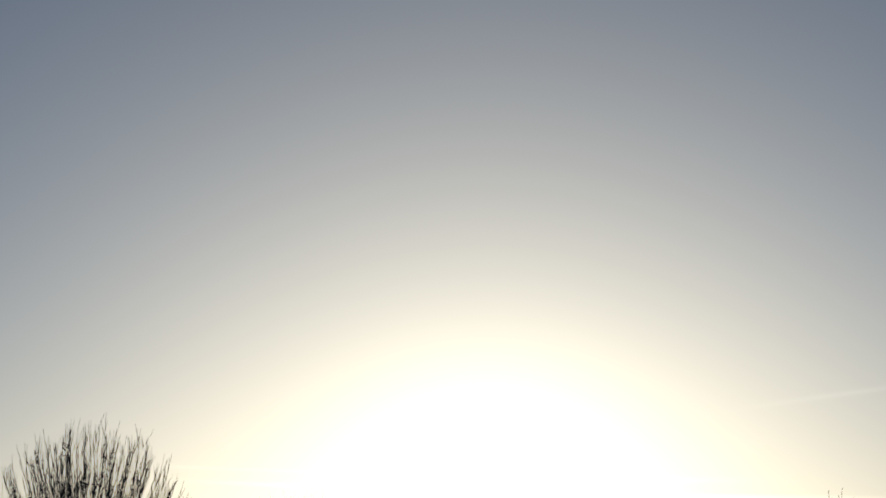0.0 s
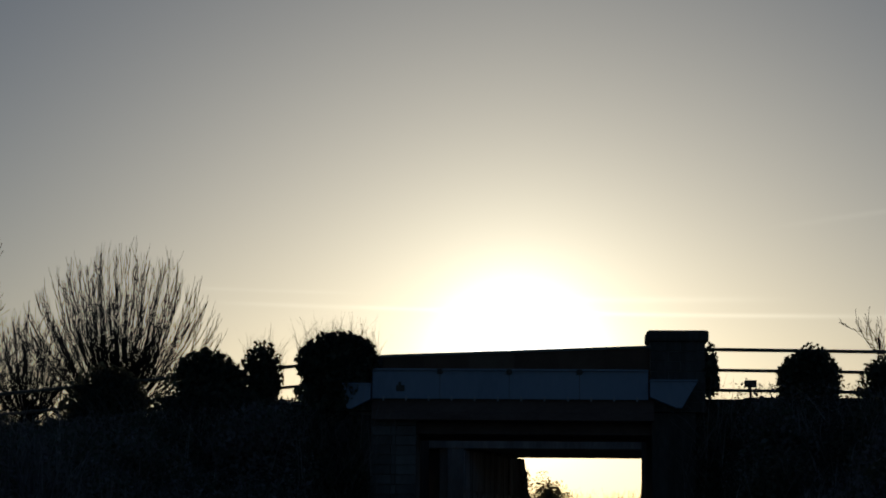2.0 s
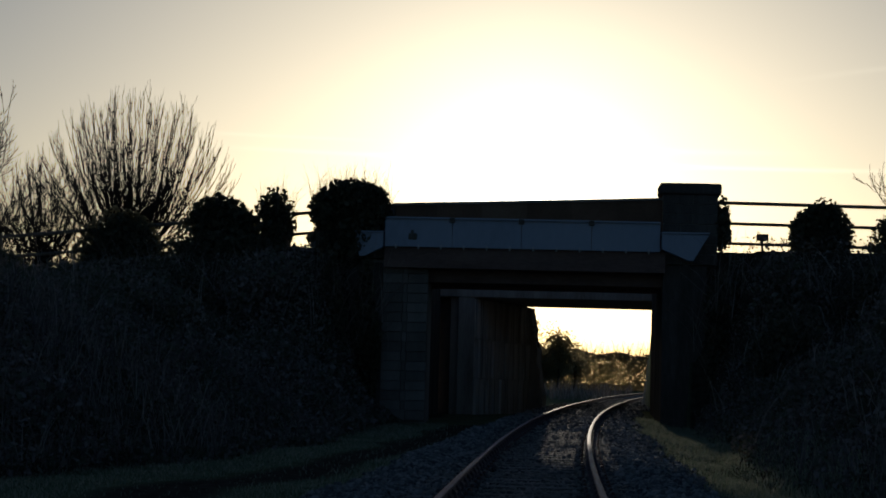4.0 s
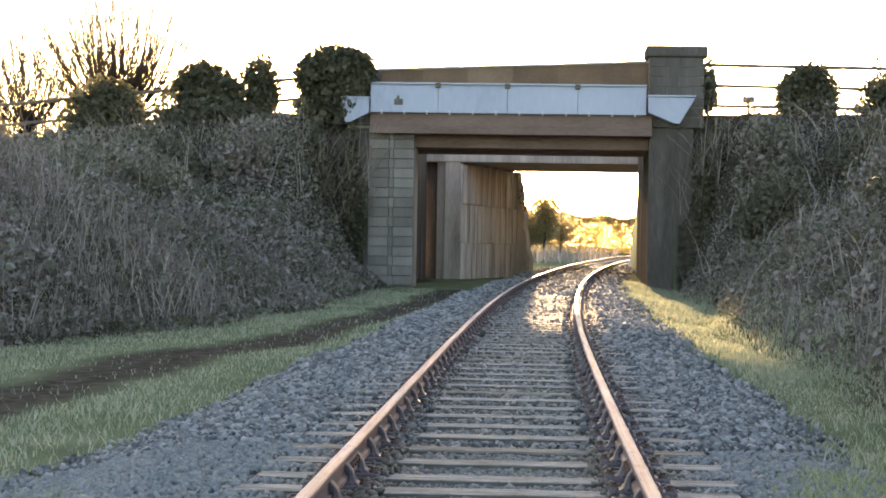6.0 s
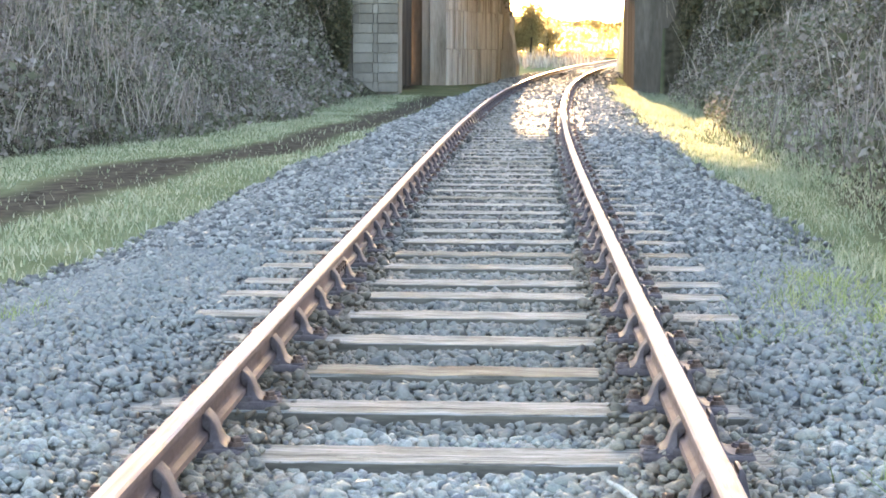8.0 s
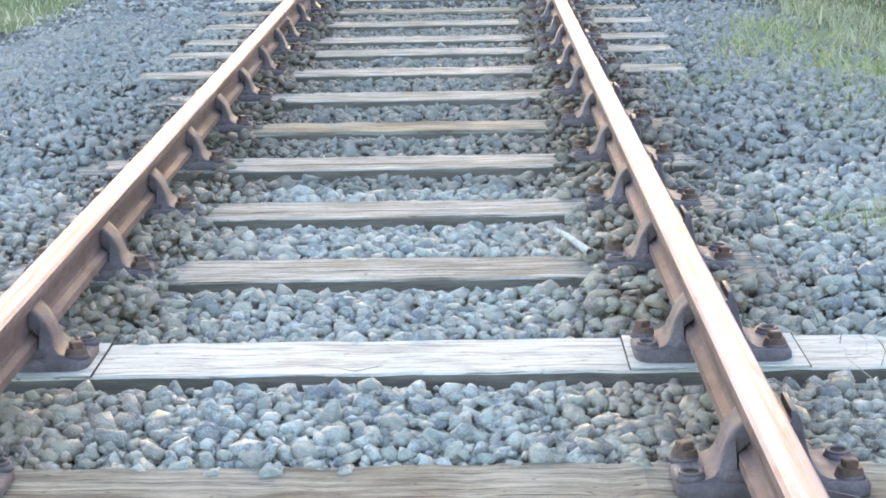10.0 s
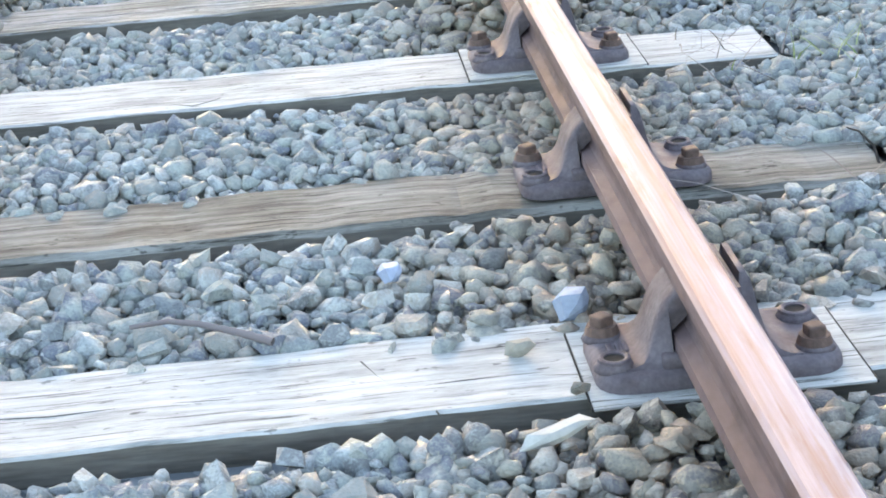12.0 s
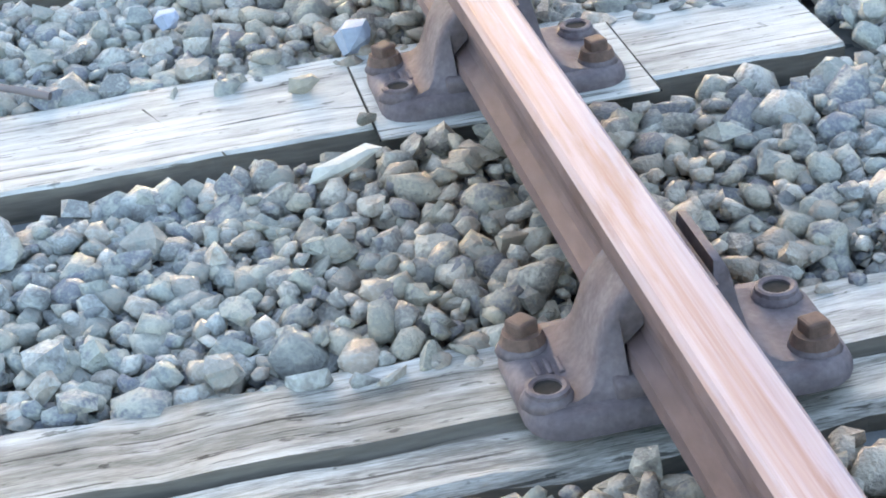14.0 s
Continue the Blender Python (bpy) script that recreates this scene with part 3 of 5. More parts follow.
# ---- rail chairs ----
def chair_meshes():
    """Cast chair; x across the track with the rail at 0, towards +x outside: base, inner jaw, outer jaw."""
    made = []
    bm = bmesh.new()
    # base with rounded ends, thicker under the rail
    out = []
    hx, hy, rad = 0.175, 0.103, 0.045
    for cx_, cy_, a0 in ((hx - rad, hy - rad, 0), (-hx + rad, hy - rad, 90), (-hx + rad, -hy + rad, 180), (hx - rad, -hy + rad, 270)):
        for i in range(5):
            a = radians(a0 + i * 22.5)
            out.append((cx_ + rad * math.cos(a), cy_ + rad * math.sin(a)))
    n = len(out)
    levels = [(1.0, 0.001), (1.0, 0.012), (0.972, 0.022), (0.9, 0.026)]
    rings = [[bm.verts.new((0.033 + x * k, y * k, z + (0.004 if lv > 1 and abs(x) < 0.1 else 0))) for x, y in out] for lv, (k, z) in enumerate(levels)]
    for a, b in zip(rings, rings[1:]):
        for i in range(n):
            bm.faces.new((a[i], a[(i + 1) % n], b[(i + 1) % n], b[i]))
    bm.faces.new(rings[-1])

    def jaw(name, curve, back, foot, neck):
        """A solid bracket: a hollow outer curve up to the rail, filled behind, wide at the foot and narrow at the neck."""
        bm = bmesh.new()
        outline = curve + back
        z0, z1 = min(z for _, z in outline), max(z for _, z in outline)
        rows = []
        for f in (-1.0, -0.93, -0.5, 0.5, 0.93, 1.0):
            inset = 0.004 if abs(f) == 1.0 else 0.0
            row = []
            for i, (x, z) in enumerate(outline):
                t = min(1.0, max(0.0, (z - z0) / (z1 - z0)) / 0.5)
                w = foot + (neck - foot) * t * (2 - t)
                mx, mz = (0.0, 0.07) if i < len(curve) else (x, z)
                d = Vector((mx - x, mz - z))
                d = d.normalized() * inset if d.length else d
                row.append(bm.verts.new((x + d.x, f * w, z + d.y)))
            rows.append(row)
        k = len(outline)
        for a, b in zip(rows, rows[1:]):
            for i in range(k):
                bm.faces.new((a[i], a[(i + 1) % k], b[(i + 1) % k], b[i]))
        bm.faces.new(rows[0])
        bm.faces.new(rows[-1][::-1])
        bmesh.ops.triangulate(bm, faces=[q for q in bm.faces if len(q.verts) > 4])
        me = mesh_bm(name, bm, M_CHAIR, True)
        me.set_sharp_from_angle(angle=radians(50))
        made.append(me)
    # inner jaw: a swan neck that hollows out beside the screws and rises under the rail's head
    jaw("inner_jaw", [(-0.112, 0.026), (-0.094, 0.027), (-0.08, 0.031), (-0.068, 0.041), (-0.06, 0.056), (-0.054, 0.074), (-0.047, 0.092), (-0.038, 0.108), (-0.026, 0.122), (-0.014, 0.134)],
        [(-0.0095, 0.13), (-0.0095, 0.09), (-0.031, 0.07), (-0.033, 0.02), (-0.1, 0.018)], 0.085, 0.053)
    # outer jaw, higher and upright, that holds the key
    jaw("outer_jaw", [(0.152, 0.026), (0.134, 0.028), (0.118, 0.034), (0.106, 0.046), (0.098, 0.064), (0.092, 0.086), (0.087, 0.11), (0.081, 0.134), (0.073, 0.15)],
        [(0.064, 0.15), (0.066, 0.12), (0.067, 0.08), (0.05, 0.05), (0.05, 0.02), (0.14, 0.018)], 0.088, 0.058)
    made.insert(0, mesh_bm("chair_base", bm, M_CHAIR, True))
    bm = bmesh.new()
    box(bm, -0.05, 0.05, -0.085, 0.085, 0.02, 0.0455, 0.006)
    made.append(mesh_bm("rail_seat", bm, M_CHAIR, True))
    return made


def boss_mesh():
    """The raised collar round a screw hole."""
    bm = bmesh.new()
    bmesh.ops.create_cone(bm, cap_ends=True, segments=14, radius1=0.031, radius2=0.024, depth=0.012)
    return mesh_bm("screw_boss", bm, M_CHAIR, True)


def mark_mesh():
    """One raised stroke of the cast mark on the chair's base."""
    return box_mesh("cast_mark", -0.003, 0.003, -0.017, 0.014, 0.024, 0.0315, M_CHAIR, 0.0015)


def ring_mesh():
    verts, faces = [], []
    prof = [(0.024, 0.0), (0.0235, 0.005), (0.02, 0.0065), (0.0155, 0.005), (0.0145, -0.004)]
    n = 14
    for r, z in prof:
        verts += [(r * math.cos(2 * math.pi * i / n), r * math.sin(2 * math.pi * i / n), z) for i in range(n)]
    slots = []
    for j in range(len(prof) - 1):
        for i in range(n):
            faces.append((j * n + i, j * n + (i + 1) % n, (j + 1) * n + (i + 1) % n, (j + 1) * n + i))
            slots.append(0)
    verts += [(0.0165 * math.cos(2 * math.pi * i / n), 0.0165 * math.sin(2 * math.pi * i / n), 0.0025) for i in range(n)]
    faces.append(tuple(range(len(prof) * n, len(prof) * n + n)))
    slots.append(1)
    return mesh_of("ferrule", verts, faces, [M_CHAIR, M_HOLE], slots, False)


def screw_mesh():
    bm = bmesh.new()
    bmesh.ops.create_cone(bm, cap_ends=True, segments=14, radius1=0.026, radius2=0.022, depth=0.012, matrix=Matrix.Translation((0, 0, 0.006)))
    box(bm, -0.0135, 0.0135, -0.0135, 0.0135, 0.008, 0.027, 0.004)
    return mesh_bm("chair_screw", bm, M_BOLT)


def key_mesh():
    bm = bmesh.new()
    prism(bm, [(0.012, 0.082), (0.058, 0.075), (0.066, 0.1), (0.06, 0.138), (0.016, 0.134), (0.01, 0.11)], -0.085, 0.09)
    return mesh_bm("key", bm, M_CHAIR)


(CHAIR, INNER_JAW, OUTER_JAW, RAIL_SEAT), RING, SCREW, KEY = chair_meshes(), ring_mesh(), screw_mesh(), key_mesh()
BOSS, MARK = boss_mesh(), mark_mesh()
PAD = box_mesh("pad", -0.157, 0.236, -0.135, 0.135, 0.0, 0.0045, M_WOODS[0], 0.001)
SAW_CUT = box_mesh("saw_cut", -0.0012, 0.0012, -0.135, 0.135, 0.0, 0.0038, M_HOLE)


def rail_chair(m, with_pad, near, fine):
    top = new("rail_chair", None)
    top.matrix_basis = m
    tagged(top, "weathered cast-iron rail chair screwed to a timber sleeper", "rail chair", "chairs along the rails")
    lift = Matrix.Translation((0, 0, 0.003 if with_pad else 0.0))
    part("chair_base", CHAIR, top, at=lift)
    part("inner_jaw", INNER_JAW, top, at=lift)
    part("outer_jaw", OUTER_JAW, top, at=lift)
    part("rail_seat", RAIL_SEAT, top, at=lift)
    for x, y in ((-0.114, -0.052), (-0.114, 0.055), (0.17, 0.055), (0.17, -0.055)) if fine else ():
        part("screw_boss", BOSS, top, at=lift @ Matrix.Translation((x, y, 0.028)))
    if near:
        for x in (-0.113, -0.101, -0.089):
            part("cast_mark", MARK, top, at=lift @ Matrix.Translation((x, 0, 0)))
    part("key", KEY, top, "dark key wedged against the rail", lift)
    for x, y in ((-0.114, -0.052), (0.17, 0.055)) if fine else ():
        part("screw_hole", RING, top, "open round screw hole", lift @ Matrix.Translation((x, y, 0.0335)))
    for x, y in ((-0.114, 0.055), (0.17, -0.055)):
        part("chair_screw", SCREW, top, "rusty square-headed screw", lift @ pose(x, y, 0.032, 0, 0, (x * 700 + y * 900) % 60))
    if with_pad:
        part("pad", PAD, top, "thin pale packing pad")
        for x in (-0.1585, 0.2375):
            part("saw_cut", SAW_CUT, top, "narrow dark joint beside the pad", Matrix.Translation((x, 0, 0)))
    return top


SLEEPERS = [(-2.4, 2), (-1.6, 2), (-0.8, 1), (0.0, 2), (0.82, 0), (1.612, 3), (2.478, 0), (3.27, 1), (4.125, 0), (4.99, 2), (5.79, 2), (6.6, 2), (7.41, 1), (8.21, 2), (9.02, 2), (9.77, 2), (10.33, 2), (11.1, 2)]
for i in range(60):
    SLEEPERS.append((11.1 + 0.765 * (i + 1), (2, 2, 2, 1, 2, 2)[(i * 7 + 3) % 6] if i < 12 else (2, 1, 2, 2, 1)[(i * 3) % 5]))
s_end = SLEEPERS[-1][0]
for i in range(60):
    SLEEPERS.append((s_end + 0.78 * (i + 1), (2, 1, 2)[i % 3]))
for i, (s, kind) in enumerate(SLEEPERS):
    tilt = random.Random(i).uniform(-0.006, 0.006)
    ob = new("sleeper", SLEEPER_MESHES[kind][i % 3])
    ob.matrix_basis = track_pose(s, random.Random(i + 99).uniform(-0.03, 0.03) if not 0.9 < s < 5 else -0.02, tilt)
    tagged(ob, SLEEPER_LABELS[kind], "sleeper", "sleepers of the track")
    if s < 62:
        pad = kind == 0 and s < 11
        cs = s - (0.05 if 2.3 < s < 2.6 else 0)
        rail_chair(track_pose(cs, 0.7525), pad, s < 6, s < 24)
        rail_chair(track_pose(cs, -0.7525, math.pi), pad, s < 6, s < 24)

# fishplates at the rail joint
def fishplate():
    bm = bmesh.new()
    prism(bm, [(0.009, 0.084), (0.022, 0.078), (0.027, 0.09), (0.022, 0.125), (0.012, 0.136), (0.009, 0.13)], -0.23, 0.23)
    return mesh_bm("fishplate", bm, M_RUST)


FISH = fishplate()
NUT = bmesh.new()
bmesh.ops.create_cone(NUT, cap_ends=True, segments=6, radius1=0.018, radius2=0.018, depth=0.022, matrix=Matrix.Rotation(math.pi / 2, 4, 'Y'))
NUT = mesh_bm("nut", NUT, M_BOLT)
for off in (-0.7525, 0.7525):
    for turn in (0, math.pi):
        fp = new("fishplate", FISH)
        fp.matrix_basis = track_pose(JOINT, off, turn)
        tagged(fp, "rusty bolted fishplate joining two rails", "fishplate", "fishplates at the joint")
        for y in (-0.17, -0.06, 0.06, 0.17):
            part("nut", NUT, fp, "hexagonal rusty nut", Matrix.Translation((0.034, y, 0.108)))

# ---- ballast stones ----
def stone_shape(seed, squash, corners):
    r = random.Random(seed)
    bm = bmesh.new()
    for _ in range(corners):
        v = Vector((r.gauss(0, 1), r.gauss(0, 1), r.gauss(0, 1))).normalized() * r.uniform(0.92, 1.05)
        bm.verts.new((v.x * 0.5 * r.uniform(0.95, 1.1), v.y * 0.5 * 0.78, v.z * 0.5 * squash))
    res = bmesh.ops.convex_hull(bm, input=bm.verts)
    bmesh.ops.delete(bm, geom=list({g for g in res["geom_interior"] + res["geom_unused"] if isinstance(g, bmesh.types.BMVert)}), context='VERTS')
    bmesh.ops.triangulate(bm, faces=bm.faces)
    bmesh.ops.recalc_face_normals(bm, faces=bm.faces)
    bm.verts.index_update()
    vs = np.array([v.co[:] for v in bm.verts])
    fs = np.array([[v.index for v in q.verts] for q in bm.faces])
    bm.free()
    return vs, fs


SHAPES = [stone_shape(i, 0.52 + 0.035 * (i % 8), 15) for i in range(24)]
ROUGH_SHAPES = [stone_shape(100 + i, 0.55 + 0.035 * (i % 8), 9) for i in range(16)]


def turns(k, r):
    """Random rotation matrices, stones lying mostly flat."""
    a, b, c = r.uniform(0, 2 * np.pi, k), r.normal(0, 0.4, k), r.normal(0, 0.4, k)
    ca, sa, cb, sb, cc, sc = np.cos(a), np.sin(a), np.cos(b), np.sin(b), np.cos(c), np.sin(c)
    z, o = np.zeros(k), np.ones(k)
    rz = np.array([[ca, -sa, z], [sa, ca, z], [z, z, o]]).transpose(2, 0, 1)
    rx = np.array([[o, z, z], [z, cb, -sb], [z, sb, cb]]).transpose(2, 0, 1)
    ry = np.array([[cc, z, sc], [z, o, z], [-sc, z, cc]]).transpose(2, 0, 1)
    return rz @ rx @ ry


def joined(name, parts, mat, label, category, kind="stuff"):
    """One mesh from arrays of corners and faces."""
    vs, fs, base = [], [], 0
    for v, q in parts:
        vs.append(v.reshape(-1, 3))
        fs.append(q + base)
        base += len(vs[-1])
    v, q = np.concatenate(vs), np.concatenate(fs)
    k = q.shape[1]
    me = bpy.data.meshes.new(name)
    me.vertices.add(len(v))
    me.vertices.foreach_set("co", v.astype(np.float32).ravel())
    me.loops.add(q.size)
    me.loops.foreach_set("vertex_index", q.astype(np.int32).ravel())
    me.polygons.add(len(q))
    me.polygons.foreach_set("loop_start", np.arange(0, q.size, k, dtype=np.int32))
    me.update(calc_edges=True)
    me.materials.append(mat)
    ob = new(name, me)
    if label:
        tagged(ob, label, category, kind=kind)
    return ob


SLEEPER_S = np.array([s for s, _ in SLEEPERS])


def stone_places(x0, x1, y0, y1, spacing, r, lift):
    """Jittered places for stones on the bed, clear of sleepers and rail chairs."""
    ax, ay = np.meshgrid(np.arange(x0, x1, spacing), np.arange(y0, y1, spacing))
    px = (ax + r.uniform(-0.5, 0.5, ax.shape) * spacing).ravel()
    py = (ay + r.uniform(-0.5, 0.5, ax.shape) * spacing).ravel()
    cx, cz = along(py)
    u = px - cx
    near = np.abs(py[:, None] - SLEEPER_S[None, :]).min(1)
    buried = (np.abs(u) > 1.0) & (py > 4.5) & (py < 8.7) & (r.random(len(px)) < 0.68)
    under = (near < 0.127 + 0.012) & (np.abs(u) < 1.31) & ~buried
    chair = (near < 0.128) & (np.abs(np.abs(u) - 0.7625) < 0.21)
    dirt = (py > 4.5) & (np.abs(u) < 1.0) & (r.random(len(px)) < 0.36)
    chair, under = chair & ~dirt, under & ~(dirt & (np.abs(np.abs(u) - 0.7525) < 0.2))
    rail = np.abs(np.abs(u) - 0.7525) < 0.05
    edge = np.where(u > 0, gravel_right(py), gravel_left(py)) + 0.3 * wobble(px, py, 3)
    gone = under | chair | (rail & (r.random(len(px)) < 0.3)) | (np.abs(u) > edge + r.uniform(-0.35, 0.25, len(px)))
    px, py = px[~gone], py[~gone]
    near = near[~gone]
    u = u[~gone]
    raised = np.where(dirt[~gone] & (np.abs(np.abs(u) - 0.7525) < 0.21), 0.036, 0.0) + np.where(buried[~gone], 0.014, 0.0)
    pz = raised + ground_z(px, py) + lift + 0.008 + 0.008 * wobble(px * 3, py * 3, 2.2) + np.where((near < 0.2) & (np.abs(u) < 1.3), 0.0, 0.01) + smooth01((np.abs(u) - 0.95) / 0.3) * (0.018 + 0.026 * ((py > 4.6) & (py < 8.6)))
    return px, py, pz


def stones(px, py, pz, size, r, shapes=ROUGH_SHAPES):
    out = []
    which = r.integers(0, len(shapes), len(px))
    rot = turns(len(px), r)
    sz = size * np.exp(np.clip(r.normal(0, 0.36, len(px)), -0.9, 0.75))
    for i, (v, q) in enumerate(shapes):
        sel = np.nonzero(which == i)[0]
        if not len(sel):
            continue
        w = np.einsum('nij,kj->nki', rot[sel], v) * sz[sel, None, None]
        w += np.stack([px[sel], py[sel], pz[sel]], -1)[:, None, :]
        f = (q[None] + (np.arange(len(sel)) * len(v))[:, None, None]).reshape(-1, 3)
        out.append((w, f))
    return out


r = np.random.default_rng(3)
ballast_near = []
for x0, x1, y0, y1 in ((-1.1, 1.75, 1.0, 4.0), (-2.2, 2.0, 4.0, 6.2)):
    ballast_near += stones(*stone_places(x0, x1, y0, y1, 0.031, r, 0.006), 0.041, r, SHAPES) + stones(*stone_places(x0, x1, y0, y1, 0.035, r, 0.02), 0.043, r, SHAPES)
for x0, x1 in ((-3.3, -1.1), (1.75, 2.4)):
    ballast_near += stones(*stone_places(x0, x1, 1.0, 4.0, 0.05, r, 0.012), 0.06, r)
ballast_near += stones(*stone_places(-0.9, 1.6, 1.2, 3.9, 0.024, r, 0.002), 0.03, r)
ballast_near += stones(*stone_places(0.42, 1.12, 1.15, 3.4, 0.042, r, 0.035), 0.043, r, SHAPES) + stones(*stone_places(0.5, 1.1, 1.22, 1.5, 0.04, r, 0.05), 0.045, r, SHAPES)
joined("ballast", ballast_near, M_STONE, "angular grey and greenish crushed-stone ballast between sleepers", "ballast")
ballast_mid = stones(*stone_places(-3.8, 3.0, 6.2, 12.0, 0.038, r, 0.012), 0.049, r)
joined("ballast", ballast_mid, M_STONE_MID, "angular grey crushed-stone ballast along the track", "ballast")
ballast_mid = stones(*stone_places(-3.8, 3.0, 12.0, 20.0, 0.05, r, 0.012), 0.06, r)
joined("ballast", ballast_mid, M_STONE_FAR, "angular grey crushed-stone ballast on the track bed", "ballast")
ballast_far = stones(*stone_places(-3.4, 3.0, 20.0, 44.0, 0.076, r, 0.01), 0.078, r) + stones(*stone_places(-2.6, 4.4, 44.0, 82.0, 0.13, r, 0.01), 0.12, r)
joined("ballast", ballast_far, M_STONE_FAR, "grey crushed-stone ballast further along the track bed", "ballast")

behind = stones(*stone_places(-2.6, 2.2, -7.0, 1.0, 0.06, r, 0.012), 0.075, r)
joined("ballast", behind, M_STONE, "angular grey crushed-stone ballast round the sleepers", "ballast")

# single stones on top of the nearest bays
STONE_MESHES = []
for i, (v, q) in enumerate(SHAPES[:12]):
    STONE_MESHES.append(mesh_of("stone", v * 0.06, q, M_STONE_ONE))
sx, sy, sz = stone_places(-0.6, 1.5, 1.25, 3.2, 0.115, np.random.default_rng(5), 0.034)
rot = turns(len(sx), np.random.default_rng(6))
for i in range(min(len(sx), 290)):
    o = part("stone", STONE_MESHES[i % 12], ground)
    o.matrix_basis = Matrix.LocRotScale((sx[i], sy[i], sz[i]), Matrix(rot[i].tolist()).to_quaternion(), [random.Random(i).uniform(0.75, 1.25)] * 3)


for i, (x, y, z, k) in enumerate(((0.672, 1.478, 0.004, 0.85), (0.708, 1.492, 0.004, 0.9), (0.63, 1.462, -0.01, 0.8), (0.595, 1.44, -0.02, 1.0), (0.655, 1.43, -0.015, 0.9), (0.70, 1.435, -0.012, 1.0), (0.585, 2.40, 0.012, 0.55), (0.63, 2.30, 0.0, 1.0), (0.67, 2.31, 0.006, 1.0), (0.90, 1.46, 0.0, 0.9))):
    o = part("stone", STONE_MESHES[(i * 5 + 2) % 12], ground)
    o.matrix_basis = Matrix.LocRotScale((x, y, z), Euler((0.3 * i, 0.2, 1.1 * i)), (k, k, k))


def special_stone(name, at, size, turn, colour, label):
    m = shader(name + "_face", [(0.1, tuple(c * 0.7 for c in colour)), (0.5, colour), (0.9, tuple(min(0.8, c * 1.2) for c in colour))], 30, 150, 0.85, 0, 0.3, bump_dist=0.003)
    v, q = SHAPES[6]
    ob = new(name, mesh_of(name, v * np.array(size), q, m))
    ob.matrix_basis = pose(*at, 8, -6, turn)
    tagged(ob, label, "stone")


special_stone("pale_stone", (0.53, 2.25, 0.022), (0.13, 0.045, 0.04), 24, (0.43, 0.42, 0.395), "long pale cream stone lying on the ballast")
special_stone("blue_stone", (0.35, 2.895, 0.02), (0.055, 0.055, 0.055), 80, (0.29, 0.35, 0.46), "small blue-grey stone among the ballast")
special_stone("blue_stone", (0.615, 2.684, 0.022), (0.085, 0.075, 0.09), 60, (0.27, 0.325, 0.41), "blue-grey stone beside a pale sleeper")
special_stone("clod", (0.52, 2.56, 0.012), (0.055, 0.04, 0.05), 10, (0.30, 0.27, 0.23), "small clod of dirt on a pale sleeper")


def stick(name, pts, rad, mat, label):
    c = bpy.data.curves.new(name, 'CURVE')
    c.dimensions, c.bevel_depth, c.bevel_resolution = '3D', rad, 2
    sp = c.splines.new('POLY')
    sp.points.add(len(pts) - 1)
    for pnt, q in zip(sp.points, pts):
        pnt.co = (*q, 1)
    for i, pnt in enumerate(sp.points):
        pnt.radius = 1.0 - 0.5 * i / len(pts)
    c.materials.append(mat)
    tmp = bpy.data.objects.new(name, c)
    me = bpy.data.meshes.new_from_object(tmp)
    bpy.data.objects.remove(tmp)
    return tagged(new(name, me), label, "stick")


stick("stick", [(0.571, 5.066, 0.03), (0.545, 5.15, 0.034), (0.52, 5.24, 0.038), (0.49, 5.34, 0.034)], 0.012, M_WOODS[0], "pale broken stick lying across a sleeper edge")
stick("twig", [(0.16, 2.66, 0.018), (0.11, 2.69, 0.026), (0.05, 2.73, 0.03), (0.0, 2.75, 0.032), (-0.06, 2.76, 0.024)], 0.0065, M_TWIG, "thin brown twig lying on the ballast")
stick("twig", [(1.27, 3.24, -0.02), (1.275, 3.31, 0.012), (1.268, 3.38, 0.02), (1.26, 3.44, 0.01)], 0.003, M_HOLE, "thin dark bent twig at a sleeper end")

# splits and knots in the pale sleepers
def crack(over, pts, rad):
    ob = stick("crack", [(x, y, -0.55 * rad) for x, y in pts], rad, M_SLEEPER_SIDE, "")
    ob.data.transform(over.matrix_basis.inverted())
    ob.parent = over
    del ob["category"]


LAID = [o for o in bpy.data.objects if o.name.startswith("sleeper")]
for y0, pts, rad in ((2.5, ((0.288, 2.594), (0.308, 2.537), (0.337, 2.479), (0.375, 2.443), (0.387, 2.388)), 0.0024),
                     (2.5, ((0.36, 2.466), (0.378, 2.487), (0.43, 2.492), (0.493, 2.492), (0.56, 2.478), (0.596, 2.47)), 0.0018),
                     (2.5, ((-0.30, 2.53), (-0.16, 2.515), (-0.02, 2.52), (0.10, 2.51)), 0.0012),
                     (4.1, ((-0.152, 4.189), (-0.11, 4.13), (-0.077, 4.102), (-0.013, 4.065), (0.02, 4.085), (0.048, 4.11)), 0.003),
                     (4.1, ((-0.52, 4.07), (-0.38, 4.10), (-0.231, 4.105), (-0.12, 4.09)), 0.002)):
    crack(min(LAID, key=lambda o: abs(o.matrix_basis.translation.y - y0)), pts, rad)

# ---- the bridge ----
bridge = new("railway_bridge", None)
bridge.location = (0, 57, 0)
tagged(bridge, "road bridge with pale blue girder on concrete and block abutments", "bridge")
BY = Matrix.Translation((0, -57, 0))


def bpart(name, me, label="", parent=None):
    ob = part(name, me, parent or bridge, label)
    ob.matrix_basis = BY if parent is None else Matrix()
    return ob


